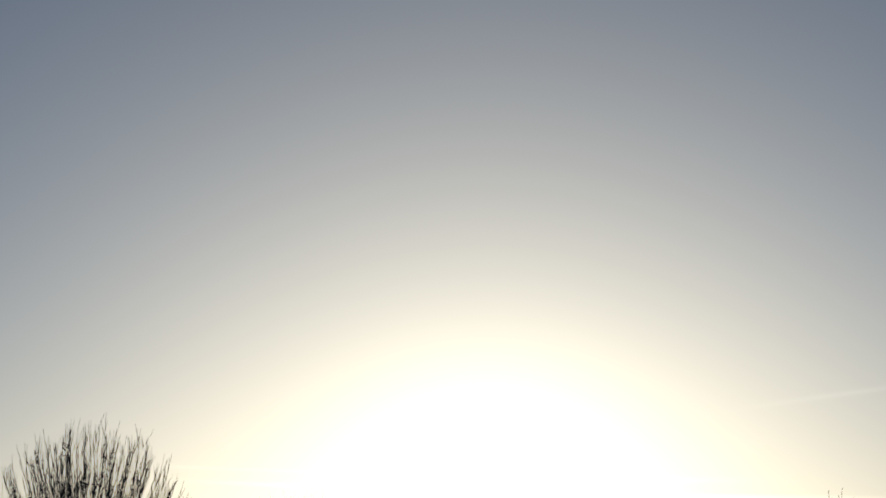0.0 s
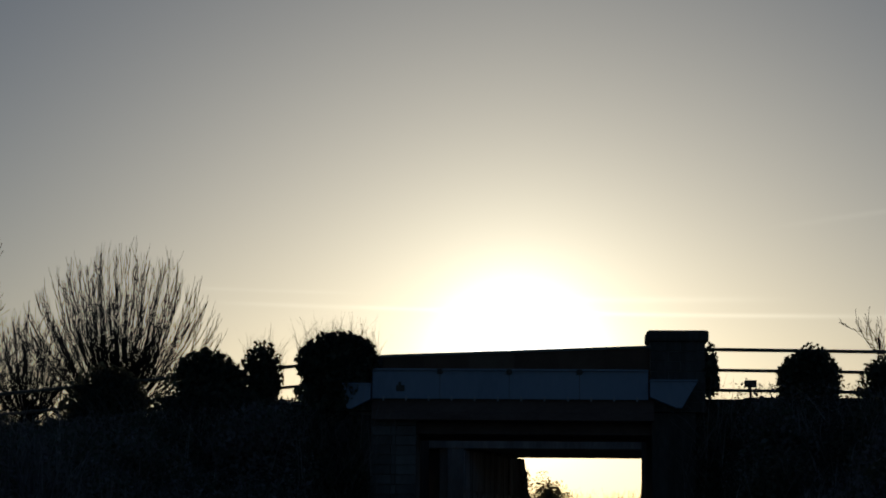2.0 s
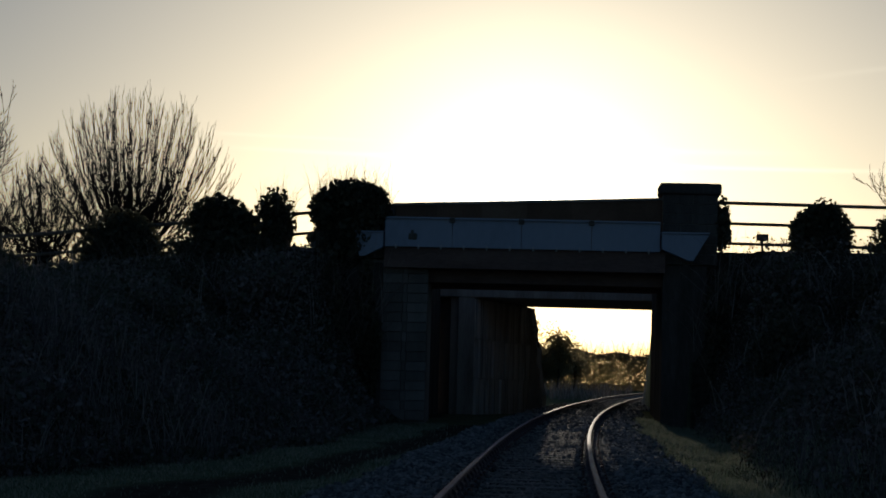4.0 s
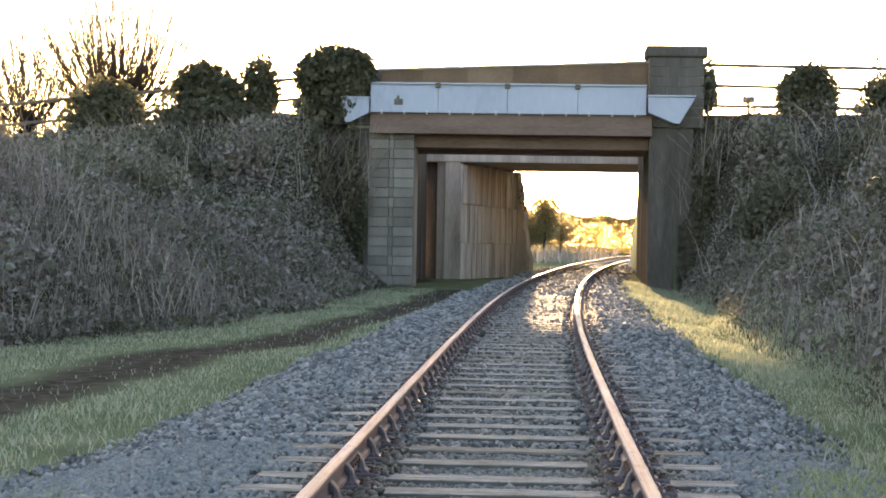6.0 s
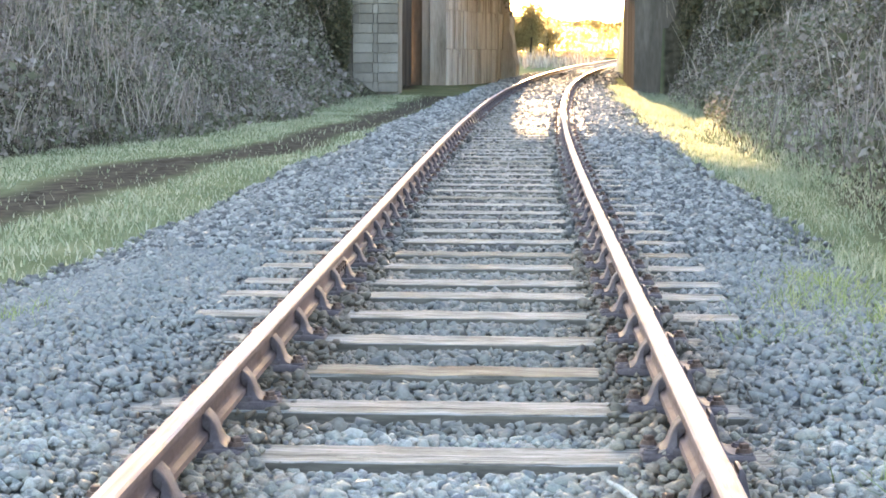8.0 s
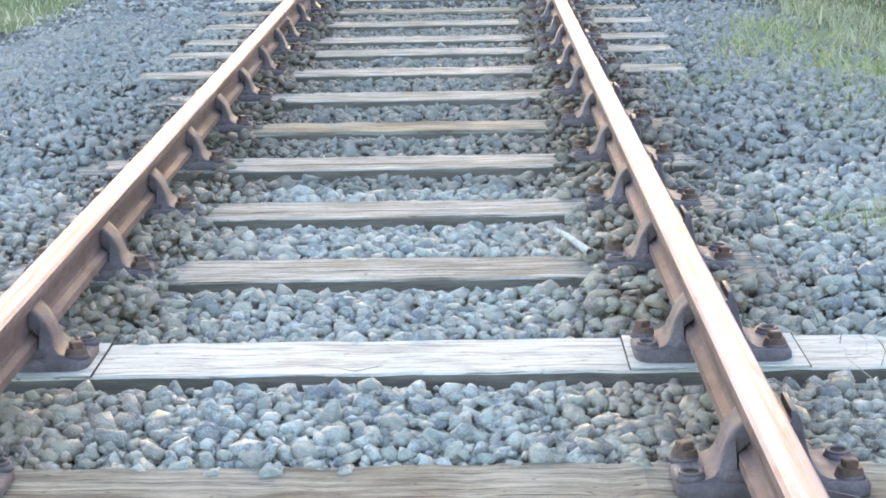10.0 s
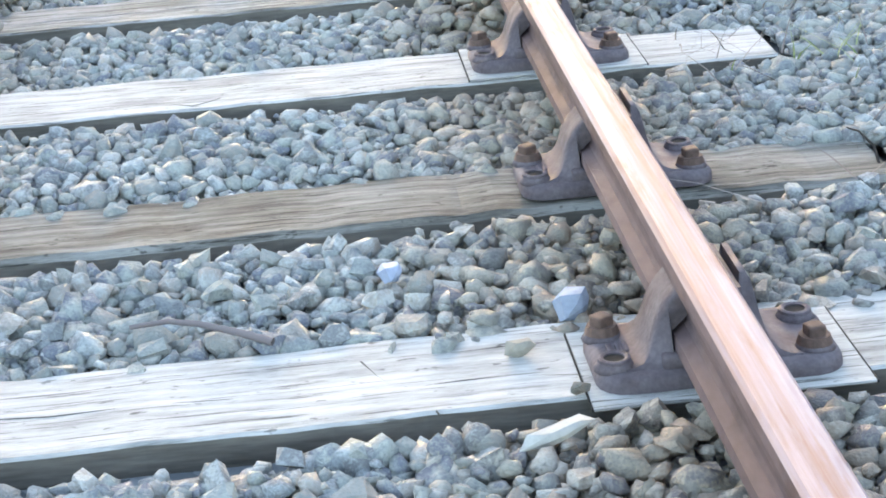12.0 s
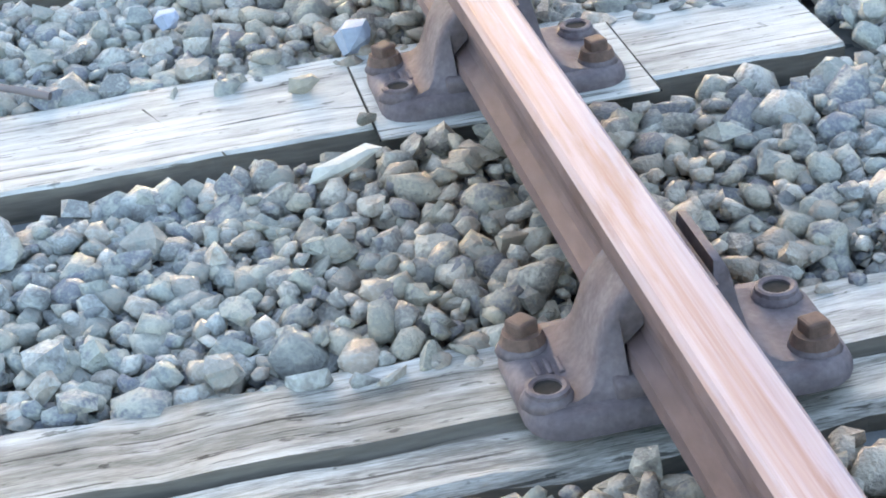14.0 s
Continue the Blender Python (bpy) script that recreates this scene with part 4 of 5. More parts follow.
xs = [-4.76, -2.74, -0.68, 1.4, 3.43]
for a, b in zip(xs, xs[1:]):
    bm = bmesh.new()
    box(bm, a, b - 0.012, 56.9, 56.96, 5.36, 6.22, 0.008)
    box(bm, a, b - 0.012, 56.82, 57.02, 6.2, 6.25, 0.006)
    gp = bpart("girder_panel", mesh_bm("girder_panel", bm, M_GIRDER), "pale blue steel girder panel")
    bm = bmesh.new()
    box(bm, b - 0.09, b + 0.07, 56.8, 56.9, 6.1, 6.24, 0.01)
    if b < 3:
        bpart("bracket", mesh_bm("bracket", bm, M_FENCE), "dark bracket under the girder's top flange", gp)
    else:
        bm.free()
    for k in range(3):
        bm = bmesh.new()
        xk = a + (b - a) * (k + 0.5) / 3
        box(bm, xk - 0.025, xk + 0.025, 56.86, 56.9, 5.3, 5.42, 0.004)
        bpart("clip", mesh_bm("clip", bm, M_PAD), "small pale clip", gp)
bm = bmesh.new()
box(bm, -4.05, -3.8, 56.87, 56.9, 5.58, 5.76, 0.01)
box(bm, -3.98, -3.9, 56.86, 56.9, 5.74, 5.86, 0.01)
bpart("patch", mesh_bm("patch", bm, M_FENCE), "dark rusty patch on the girder")
for pts, lab in (([(3.47, 5.9), (4.85, 5.88), (4.4, 5.12), (4.25, 5.12), (3.47, 5.44)], "a"), ([(-4.8, 5.75), (-4.8, 5.33), (-5.35, 5.05), (-5.5, 5.05), (-5.62, 5.74)], "b")):
    bm = bmesh.new()
    prism(bm, pts, 56.75, 57.15)
    box(bm, min(x for x, z in pts) - 0.02, max(x for x, z in pts) + 0.02, 56.7, 57.2, max(z for x, z in pts), max(z for x, z in pts) + 0.05, 0.01)
    bpart("girder_end", mesh_bm("girder_end", bm, M_GIRDER), "pale blue bevelled girder end")
bm = bmesh.new()
box(bm, -4.78, 3.6, 57.04, 57.35, 4.98, 5.36, 0.01)
box(bm, -4.78, 3.6, 56.98, 57.45, 4.74, 4.98, 0.012)
bpart("edge_beam", mesh_bm("edge_beam", bm, M_OXIDE), "rust-red edge beam below the girder")
for k in range(5):
    bpart("cross_beam", box_mesh("cross_beam", -4.7, 3.7, 57.7 + k * 0.9, 58.0 + k * 0.9, 4.36, 4.9, M_OXIDE, 0.01), "dark rust-red beam under the deck")
bm = bmesh.new()
box(bm, -4.75, 3.6, 57.4, 61.8, 5.02, 5.3, 0.0)
bpart("deck", mesh_bm("deck", bm, M_CONC), "concrete road deck")
bpart("roadway", box_mesh("roadway", -4.75, 3.6, 58.5, 61.7, 5.304, 5.4, M_ROAD), "asphalt roadway")
# parapet rising to the right, in panels under a coping
px0, px1, pz0, pz1 = -4.6, 3.5, 6.64, 6.96
for k in range(6):
    a, b = px0 + (px1 - px0) * k / 6, px0 + (px1 - px0) * (k + 1) / 6
    za, zb = pz0 + (pz1 - pz0) * k / 6, pz0 + (pz1 - pz0) * (k + 1) / 6
    bm = bmesh.new()
    prism(bm, [(a, 5.3), (b, 5.3), (b, zb), (a, za)], 57.5, 57.85)
    bpart("parapet_panel", mesh_bm("parapet_panel", bm, M_PARAPET), "dark red-brown parapet wall panel")
    bm = bmesh.new()
    prism(bm, [(a, za + 0.002), (b, zb + 0.002), (b, zb + 0.07), (a, za + 0.07)], 57.44, 57.91)
    bpart("coping", mesh_bm("coping", bm, M_CONC), "weathered coping stone")
for a, b, top in ((3.5, 5.14, 7.12), (-6.0, -4.6, 6.3)):
    bm = bmesh.new()
    z, k = 5.03, 0
    pier = bpart("pier", box_mesh("pier", a + 0.01, b - 0.01, 57.22, 58.4, 5.03, top - 0.01, M_CONC), "dark weathered end pier")
    while z < top - 0.05:
        zn = min(z + 0.3, top)
        cut = [a, a + (b - a) * (0.33 if k % 2 else 0.55), b]
        for c0, c1 in zip(cut, cut[1:]):
            part("block", box_mesh("block", c0 + 0.008, c1 - 0.008, 57.19, 57.23, z + 0.008, zn - 0.008, M_CONC_DARK, 0.004), pier)
        z, k = zn, k + 1
    bm.free()
    bm = bmesh.new()
    box(bm, a - 0.1, b + 0.1, 57.1, 58.5, top, top + 0.34, 0.07)
    part("pier_cap", mesh_bm("pier_cap", bm, M_CONC_DARK), pier, "dark rounded pier cap")

# left near abutment faced with courses of blocks
left_abut = bpart("left_abutment", box_mesh("left_abutment", -5.5, -3.47, 57.5, 59.4, -0.2, 5.0, M_CONC), "concrete abutment with block facing")
course, z = 0, 0.2
while z < 4.7:
    cuts = [-4.82, -4.2, -4.08, -3.46] if course % 2 else [-4.82, -4.22, -4.06, -3.46]
    for a, b in zip(cuts, cuts[1:]):
        part("block", box_mesh("block", a + 0.006, b - 0.006, 57.3 + 0.012 * ((course * 7 + int(a * 10)) % 3), 57.52, z + 0.008, z + 0.284, M_BLOCK, 0.008), left_abut)
    z += 0.292
    course += 1
bm = bmesh.new()
prism(bm, [(-4.84, -0.2), (-4.84, 4.9), (-5.55, 4.9), (-5.45, 3.8), (-5.2, 0.4), (-5.2, -0.2)], 57.34, 57.9)
bpart("wing_wall", mesh_bm("wing_wall", bm, M_CONC_DARK), "dark wing wall")
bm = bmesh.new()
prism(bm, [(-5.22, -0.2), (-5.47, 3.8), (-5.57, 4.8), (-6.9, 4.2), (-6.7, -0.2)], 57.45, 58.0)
bpart("wing_wall", mesh_bm("wing_wall", bm, M_CONC_DARK), "dark wing wall")
# dark concrete on this wall stands in for the shade between the spans
bpart("side_wall", box_mesh("side_wall", -5.4, -3.75, 59.4, 69.3, -0.2, 5.02, M_CONC_DARK), "side wall with its shadow put into the dark colour")
# older left abutment behind, a square pillar and a skewed board-marked wall
bm = bmesh.new()
box(bm, -3.1, -2.5, 69.0, 70.2, 0.0, 5.02, 0.03)
bpart("old_pillar", mesh_bm("old_pillar", bm, M_CONC), "grey concrete pillar of the older span")
# the recess's shade is put into this wall's dark colour
bpart("recess_wall", box_mesh("recess_wall", -3.76, -3.1, 69.45, 70.2, 0.0, 5.02, M_CONC_DARK), "wall recessed beside the pillar, coloured dark for the recess's shade")
wx0, wy0, wx1, wy1 = -2.5, 69.05, -0.45, 77.2
wdir = Vector((wx1 - wx0, wy1 - wy0, 0))
wlen, wang = wdir.length, math.atan2(wdir.y, wdir.x)
wall = bpart("old_wall", box_mesh("old_wall", 0, wlen - 0.7, 0.06, 0.9, 0.0, 5.02, M_CONC), "streaked board-marked concrete wall")
wall.matrix_basis = BY @ pose(wx0, wy0, 0, 0, 0, math.degrees(wang))
rr = random.Random(4)
for lift_z0, lift_z1 in ((0.15, 1.55), (1.57, 2.95), (2.97, 4.4)):
    x = 0.0
    while x < wlen - 0.9:
        w = rr.uniform(0.3, 0.6)
        d = rr.choice((0.0, 0.03, 0.075, 0.12))
        part("panel", box_mesh("panel", x + 0.01, min(x + w, wlen - 0.75) - 0.01, -0.12 + d, 0.065, lift_z0, lift_z1, M_CONC2, 0.008), wall)
        x += w
bm = bmesh.new()
ragged_edge = [(0.7, 0.0), (-0.78, 0.0), (-0.7, 0.35), (-0.6, 0.6), (-0.63, 1.0), (-0.5, 1.35), (-0.46, 1.9), (-0.36, 2.3), (-0.38, 2.75), (-0.25, 3.2), (-0.2, 3.7), (-0.1, 4.1), (-0.07, 4.45), (0.7, 4.45)]
sides = [[bm.verts.new((x, y + 0.03 * math.sin(9 * z + 5 * x), z)) for y, z in ragged_edge] for x in (wlen - 0.72, wlen - 0.4, wlen - 0.05)]
for a, b in zip(sides, sides[1:]):
    for k in range(len(ragged_edge)):
        bm.faces.new((a[k], a[(k + 1) % len(ragged_edge)], b[(k + 1) % len(ragged_edge)], b[k]))
bm.faces.new(sides[0])
bm.faces.new(sides[-1][::-1])
part("wall_end", mesh_bm("wall_end", bm, M_CONC), wall, "ragged weathered wall end")
# older deck
bm = bmesh.new()
box(bm, -5.2, 5.6, 68.95, 69.35, 4.47, 5.35, 0.02)
bpart("old_beam", mesh_bm("old_beam", bm, M_CONC), "pale concrete edge beam of the older span")
bpart("old_deck", box_mesh("old_deck", -5.2, 5.6, 69.352, 77.2, 4.5, 5.3, M_CONC), "concrete soffit of the older span")
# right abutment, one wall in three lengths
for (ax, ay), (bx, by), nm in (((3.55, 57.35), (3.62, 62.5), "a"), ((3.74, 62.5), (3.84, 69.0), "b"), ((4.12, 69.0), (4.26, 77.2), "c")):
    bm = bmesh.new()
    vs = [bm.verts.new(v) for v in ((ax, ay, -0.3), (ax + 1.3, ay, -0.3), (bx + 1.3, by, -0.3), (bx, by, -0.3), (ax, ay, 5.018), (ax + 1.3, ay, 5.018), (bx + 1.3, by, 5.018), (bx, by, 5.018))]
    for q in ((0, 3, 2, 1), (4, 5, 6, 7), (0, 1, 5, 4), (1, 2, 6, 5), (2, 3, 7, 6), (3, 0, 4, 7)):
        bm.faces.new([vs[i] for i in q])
    bpart("right_abutment", mesh_bm("right_abutment", bm, M_CONC_DARK), "tall dark concrete abutment wall")

# ---- fences along the road ----
def tube_rail(x0, z0, x1, z1, y, rad):
    n = 8
    d = Vector((x1 - x0, 0, z1 - z0)).normalized()
    up = d.cross(Vector((0, 1, 0)))
    verts = [Vector((x, y, z)) + Vector((0, 1, 0)) * rad * math.cos(2 * math.pi * i / n) + up * rad * math.sin(2 * math.pi * i / n) for x, z in ((x0, z0), (x1, z1)) for i in range(n)]
    faces = [(i, (i + 1) % n, n + (i + 1) % n, n + i) for i in range(n)] + [tuple(range(n))[::-1], tuple(range(n, 2 * n))]
    return mesh_of("fence_rail", verts, faces, M_FENCE, None, True)


def fence(label, x0, x1, tops, posts):
    f = tagged(new("fence", None), label, "fence")
    za, zb = tops
    for dz, rad in ((0.0, 0.055), (-0.62, 0.05), (-1.22, 0.05)):
        part("fence_rail", tube_rail(x0, za + dz, x1, zb + dz, 57.75, rad), f)
    for x in posts:
        zt = za + (zb - za) * (x - x0) / (x1 - x0)
        part("post", box_mesh("post", x - 0.07, x + 0.07, 57.68, 57.82, zt - 2.2, zt + 0.1, M_FENCE, 0.015), f)
    return f


fence("three-railed fence along the road beside the bridge pier", 5.1, 26.0, (6.95, 6.75), (8.3, 10.9, 13.5, 16.1, 18.7, 21.3, 23.9))
fence("three-railed fence on the road descending from the bridge", -6.0, -32.0, (6.5, 3.9), (-8.1, -9.9, -12.95, -16.65, -19.2, -21.8, -24.4, -27.0, -29.6))
sp = tagged(new("signpost", None), "small dark signpost standing on the road bank", "signpost")
part("post", box_mesh("post", 6.72, 6.8, 60.0, 60.06, 5.0, 6.12, M_FENCE, 0.01), sp)
part("sign_plate", box_mesh("sign_plate", 6.58, 6.95, 59.97, 59.997, 6.0, 6.22, M_FENCE, 0.006), sp, "dark plate seen edge-lit")


# ---- leaves, grass and stems ----
def leaf_quads(c, size, r, flat=0.0, aspect=0.6):
    """Small pointed leaves at the centres c."""
    k = len(c)
    a = r.normal(0, 1, (k, 3))
    a[:, 2] *= 1 - flat
    a /= np.linalg.norm(a, axis=1)[:, None]
    b = np.cross(a, r.normal(0, 1, (k, 3)))
    b /= np.linalg.norm(b, axis=1)[:, None]
    s = (size * np.exp(r.normal(0, 0.35, k)))[:, None]
    v = np.stack([c - a * s * 0.5, c + b * s * 0.5 * aspect, c + a * s * 0.5, c - b * s * 0.5 * aspect], 1)
    return v, np.arange(4 * k).reshape(k, 4)


def hedge_leaves(c, size, r):
    """Small leaves turned to face along the track, so the low sun glows evenly through them."""
    k = len(c)
    t = r.uniform(0, 2 * np.pi, k)
    a = np.stack([np.cos(t), r.normal(0, 0.3, k), np.sin(t)], 1)
    b = np.stack([-np.sin(t), r.normal(0, 0.3, k), np.cos(t)], 1)
    s = (size * np.exp(r.normal(0, 0.3, k)))[:, None]
    v = np.stack([c - a * s * 0.5, c + b * s * 0.35, c + a * s * 0.5, c - b * s * 0.35], 1)
    return v, np.arange(4 * k).reshape(k, 4)


def blades(base, height, width, r, lean=0.35):
    """Thin bent blades: two quads each, from the bases upwards."""
    k = len(base)
    a = r.uniform(0, 2 * np.pi, k)
    side = np.stack([np.cos(a), np.sin(a), np.zeros(k)], 1) * (width * r.uniform(0.6, 1.3, k))[:, None] / 2
    bend = np.stack([np.clip(r.normal(0, lean, k), -2 * lean, 2 * lean), np.clip(r.normal(0, lean, k), -2 * lean, 2 * lean), np.ones(k)], 1)
    h = (height * np.exp(np.clip(r.normal(0, 0.35, k), -0.8, 0.45)))[:, None]
    mid = base + bend * np.array([0.45, 0.45, 0.55]) * h
    tip = base + bend * np.array([1.2, 1.2, 1.0]) * h
    v = np.stack([base - side, base + side, mid + side * 0.8, mid - side * 0.8, tip + side * 0.15, tip - side * 0.15], 1)
    i = (np.arange(k) * 6)[:, None]
    q = np.concatenate([i + np.array([0, 1, 2, 3]), i + np.array([3, 2, 4, 5])])
    return v, q


def scatter(n, x0, x1, y0, y1, r, near=1.0):
    y = y0 + (y1 - y0) * r.random(n) ** near
    return r.uniform(x0, x1, n), y


r = np.random.default_rng(11)


def scrub(x0, x1, y0, y1, n, height, size, keep):
    x, y = scatter(n, x0, x1, y0, y1, r)
    ok = keep(x, y)
    x, y = x[ok], y[ok]
    hump = np.clip(0.5 + 0.8 * wobble(x, y, 1.3) + 0.35 * wobble(x + 40, y, 5), 0.05, 2.0)
    u = x - along(y)[0]
    edge = np.where(u > 0, u - 2.9, foot_left(y) + 0.1 - u)
    hump = hump * np.clip(0.25 + edge / 1.6, 0.25, 1.0)
    hump = hump * np.where(u < 0, np.interp(y, (51, 56), (1.0, 0.2)), 1.0)
    z = ground_z(x, y) + height * hump * r.random(len(x)) ** 0.6
    return leaf_quads(np.stack([x, y, z], 1), size, r)


left_foot = lambda x, y: (x - along(y)[0]) < foot_left(y)
right_foot = lambda x, y: ((x - along(y)[0]) > 3.5 + 0.15 * np.sin(y * 0.33)) & ((y < 56.8) | (x > 5))
joined("bramble_thicket", [scrub(-22, -4.4, 20, 57.6, 118000, 1.1, 0.095, left_foot)], M_SCRUB, "dense dull green bramble thicket over the cutting side", "bushes")
joined("bramble_thicket", [scrub(2.4, 16, 9, 57.6, 112000, 1.0, 0.078, right_foot)], M_SCRUB, "dark tangled bramble thicket on the bank", "bushes")


def stems(x0, x1, y0, y1, n, height, keep, width=0.02):
    x, y = scatter(n, x0, x1, y0, y1, r)
    ok = keep(x, y) & (wobble(x, y, 1.1) + r.normal(0, 0.35, n) > -0.1)
    x, y = x[ok], y[ok]
    z = ground_z(x, y)
    return blades(np.stack([x, y, z + 0.25], 1), height, width, r, 0.26)


def twigs(x0, x1, y0, y1, n, height, width, keep):
    """Upright bare twigs and canes rising out of the thicket."""
    x, y = scatter(n, x0, x1, y0, y1, r)
    ok = keep(x, y) & (wobble(x, y, 1.1) + wobble(x + 9, y, 3) * 0.5 + r.normal(0, 0.3, n) > -0.1) & (r.random(n) < np.interp(y, (36, 46, 52, 56), (1.0, 0.3, 0.25, 0.05)))
    x, y = x[ok], y[ok]
    hump = np.clip(0.5 + 0.8 * wobble(x, y, 1.3) + 0.35 * wobble(x + 40, y, 5), 0.05, 2.0)
    u = x - along(y)[0]
    hump = hump * np.clip(0.25 + np.where(u > 0, u - 2.9, foot_left(y) + 0.1 - u) / 1.6, 0.25, 1.0)
    hump = hump * np.where(u < 0, np.interp(y, (51, 56), (1.0, 0.2)), 1.0)
    z = ground_z(x, y) + 0.75 * hump * r.random(len(x))
    return blades(np.stack([x, y, z], 1), height, width, r, 0.28)


joined("bramble_canes", [twigs(-20, -4.4, 21, 57.4, 30000, 0.38, 0.012, left_foot)], M_TWIG, "grey-brown bare bramble canes standing over the cutting side", "bushes")
joined("bramble_canes", [twigs(2.6, 14, 9, 57.4, 20000, 0.48, 0.011, right_foot)], M_TWIG, "grey-brown bare bramble canes tangled on the bank", "bushes")
joined("dead_stems", [stems(-13, -5.2, 22, 38, 2400, 0.7, left_foot, 0.013), stems(-14, -6, 40, 56, 350, 0.9, left_foot, 0.022)], M_DRY, "pale dead willowherb stems standing in the thicket", "dead stems")
joined("dead_stems", [stems(2.7, 8, 9, 30, 900, 0.7, right_foot, 0.014), stems(3, 12, 30, 56, 250, 0.9, right_foot, 0.02)], M_DRY, "pale dead stems standing on the bramble bank", "dead stems")


def verge(x0, x1, y0, y1, n, height, width, lo):
    x, y = scatter(n, x0, x1, y0, y1, r, 1.5)
    u = x - along(y)[0]
    path = mud_at(y)
    edge = np.where(u > 0, u - gravel_right(y), -u - gravel_left(y)) - 0.3 * wobble(x, y, 3)
    ok = (edge + r.normal(0, lo, n) > 0) & ((np.abs(u - path) > np.interp(y, (20, 31), (0.85, 0.6)) + 0.25 * wobble(x, y, 5)) | (r.random(n) < 0.07)) & (r.random(n) < np.clip(0.25 + edge / 1.6 + 0.35 * wobble(x, y, 4), 0.08, 1)) & ((y < 57) | (np.abs(u) < 4.5))
    x, y = x[ok], y[ok]
    tall = height * np.clip(1 + 0.8 * wobble(x, y, 2.0), 0.3, 2.2)
    return blades(np.stack([x, y, ground_z(x, y)], 1), tall, width, r)


joined("verge_grass", [verge(-9, -2.2, 8, 57, 68000, 0.045, 0.014, 0.35)], M_BLADE, "short green verge grass beside the muddy path", "grass")
joined("verge_grass", [verge(1.5, 4.4, 7, 60, 68000, 0.065, 0.013, 0.35)], M_BLADE, "rough green verge grass beside the ballast", "grass")
tx, ty = [], []
for cx_, cy_, n in ((1.34, 5.32, 130), (1.43, 5.42, 60), (1.43, 8.25, 90), (1.26, 8.2, 70), (1.88, 7.1, 320), (1.9, 7.6, 200), (1.95, 8.2, 420), (2.2, 8.8, 500), (1.75, 9.6, 300), (1.95, 10.5, 350), (1.36, 3.95, 20), (-2.3, 8.2, 260), (-2.6, 9.6, 400)):
    tx += list(r.normal(cx_, 0.075 if cy_ < 7 or n < 100 else 0.2, n))
    ty += list(r.normal(cy_, 0.09 if cy_ < 7 or n < 100 else 0.26, n))
tx, ty = np.array(tx), np.array(ty)
joined("grass_tufts", [blades(np.stack([tx, ty, ground_z(tx, ty) + 0.03], 1), 0.085, 0.006, r, 0.6)], M_TUFT, "small green grass tufts growing through the ballast", "grass")
fx, fy = r.uniform(1.0, 2.2, 800), r.uniform(3.0, 9.0, 800)
joined("dry_straw", [blades(np.stack([fx, fy, ground_z(fx, fy) + 0.06], 1), 0.05, 0.004, r, 2.0)], M_DRY, "thin dry straws lying on the ballast", "straw")


def clump_centres(n, centre, radii, r, lumps=16, boxy=False):
    """Points in an uneven heap of rounded lumps."""
    lc = r.normal(0, 1, (lumps, 3))
    lc *= (0.56 * r.random(lumps) ** 0.4 / np.linalg.norm(lc, axis=1))[:, None]
    if boxy:
        lc = r.uniform(-0.55, 0.55, (lumps, 3))
        lc[:5, 2] = (0.26, 0.44, 0.54, 0.48, 0.24)
        lc[:5, 0] = (-0.5, -0.27, 0.0, 0.24, 0.48)
        lc[5:, 2] = np.minimum(lc[5:, 2], 0.54 - 0.4 * np.abs(lc[5:, 0]))
    k = r.integers(0, lumps, n)
    d = r.normal(0, 1, (n, 3))
    d /= np.linalg.norm(d, axis=1)[:, None]
    pnt = lc[k] + d * (0.48 * r.random(n) ** 0.33)[:, None]
    return np.array(centre) + pnt * np.array(radii)


def ivy(name, label, category, x0, x1, z0, z1, y, n, post=True, size=0.12, twigs=0):
    top = tagged(new(name, None), label, category)
    c = ((x0 + x1) / 2, y, (z0 + z1) / 2)
    cs = clump_centres(n, c, ((x1 - x0) / 2 * 0.98, 0.6, (z1 - z0) / 2 * 0.98), r, 18, True)
    core = clump_centres(n // 2, c, ((x1 - x0) / 2 * 0.75, 0.4, (z1 - z0) / 2 * 0.75), r)
    if post:
        part("post", box_mesh("post", c[0] - 0.1, c[0] + 0.1, y - 0.1, y + 0.1, z0 - 1.2, z1 - 0.25, M_FENCE, 0.02), top)
    lv = joined("leaves", [leaf_quads(cs, size, r, 0, 0.8), leaf_quads(core, size * 1.6, r, 0, 0.9)], M_IVY, "", "")
    lv.parent = top
    if twigs:
        b = np.stack([np.clip(r.normal((x0 + x1) / 2, (x1 - x0) * 0.24, twigs), x0 + 0.15, x1 - 0.15), r.normal(y, 0.2, twigs), z1 - 0.55 - 0.5 * np.abs(r.normal(0, 0.6, twigs))], 1)
        tw = joined("shoot", [blades(b, 0.72, 0.014, r, 0.3)], M_BARK, "", "")
        tw.parent = top
    return top


ivy("ivy_bush", "large dark ivy bush smothering the bridge's end pier", "bush", -7.15, -4.5, 4.7, 7.45, 57.2, 15000, False, 0.12, 420)
ivy("ivy_covered_post", "fence post bushy with dark ivy", "ivy post", -8.85, -7.45, 4.2, 7.2, 57.5, 3000, True, 0.11, 90)
ivy("ivy_covered_post", "fence post under a broad mound of ivy", "ivy post", -11.2, -8.6, 3.6, 6.98, 57.6, 11000, True)
ivy("ivy_covered_post", "fence post buried in spreading ivy", "ivy post", -14.5, -11.4, 3.0, 6.45, 57.6, 12000, True)
ivy("ivy_covered_post", "fence post buried in spreading ivy", "ivy post", -17.9, -15.6, 2.6, 5.2, 57.6, 7000, True)
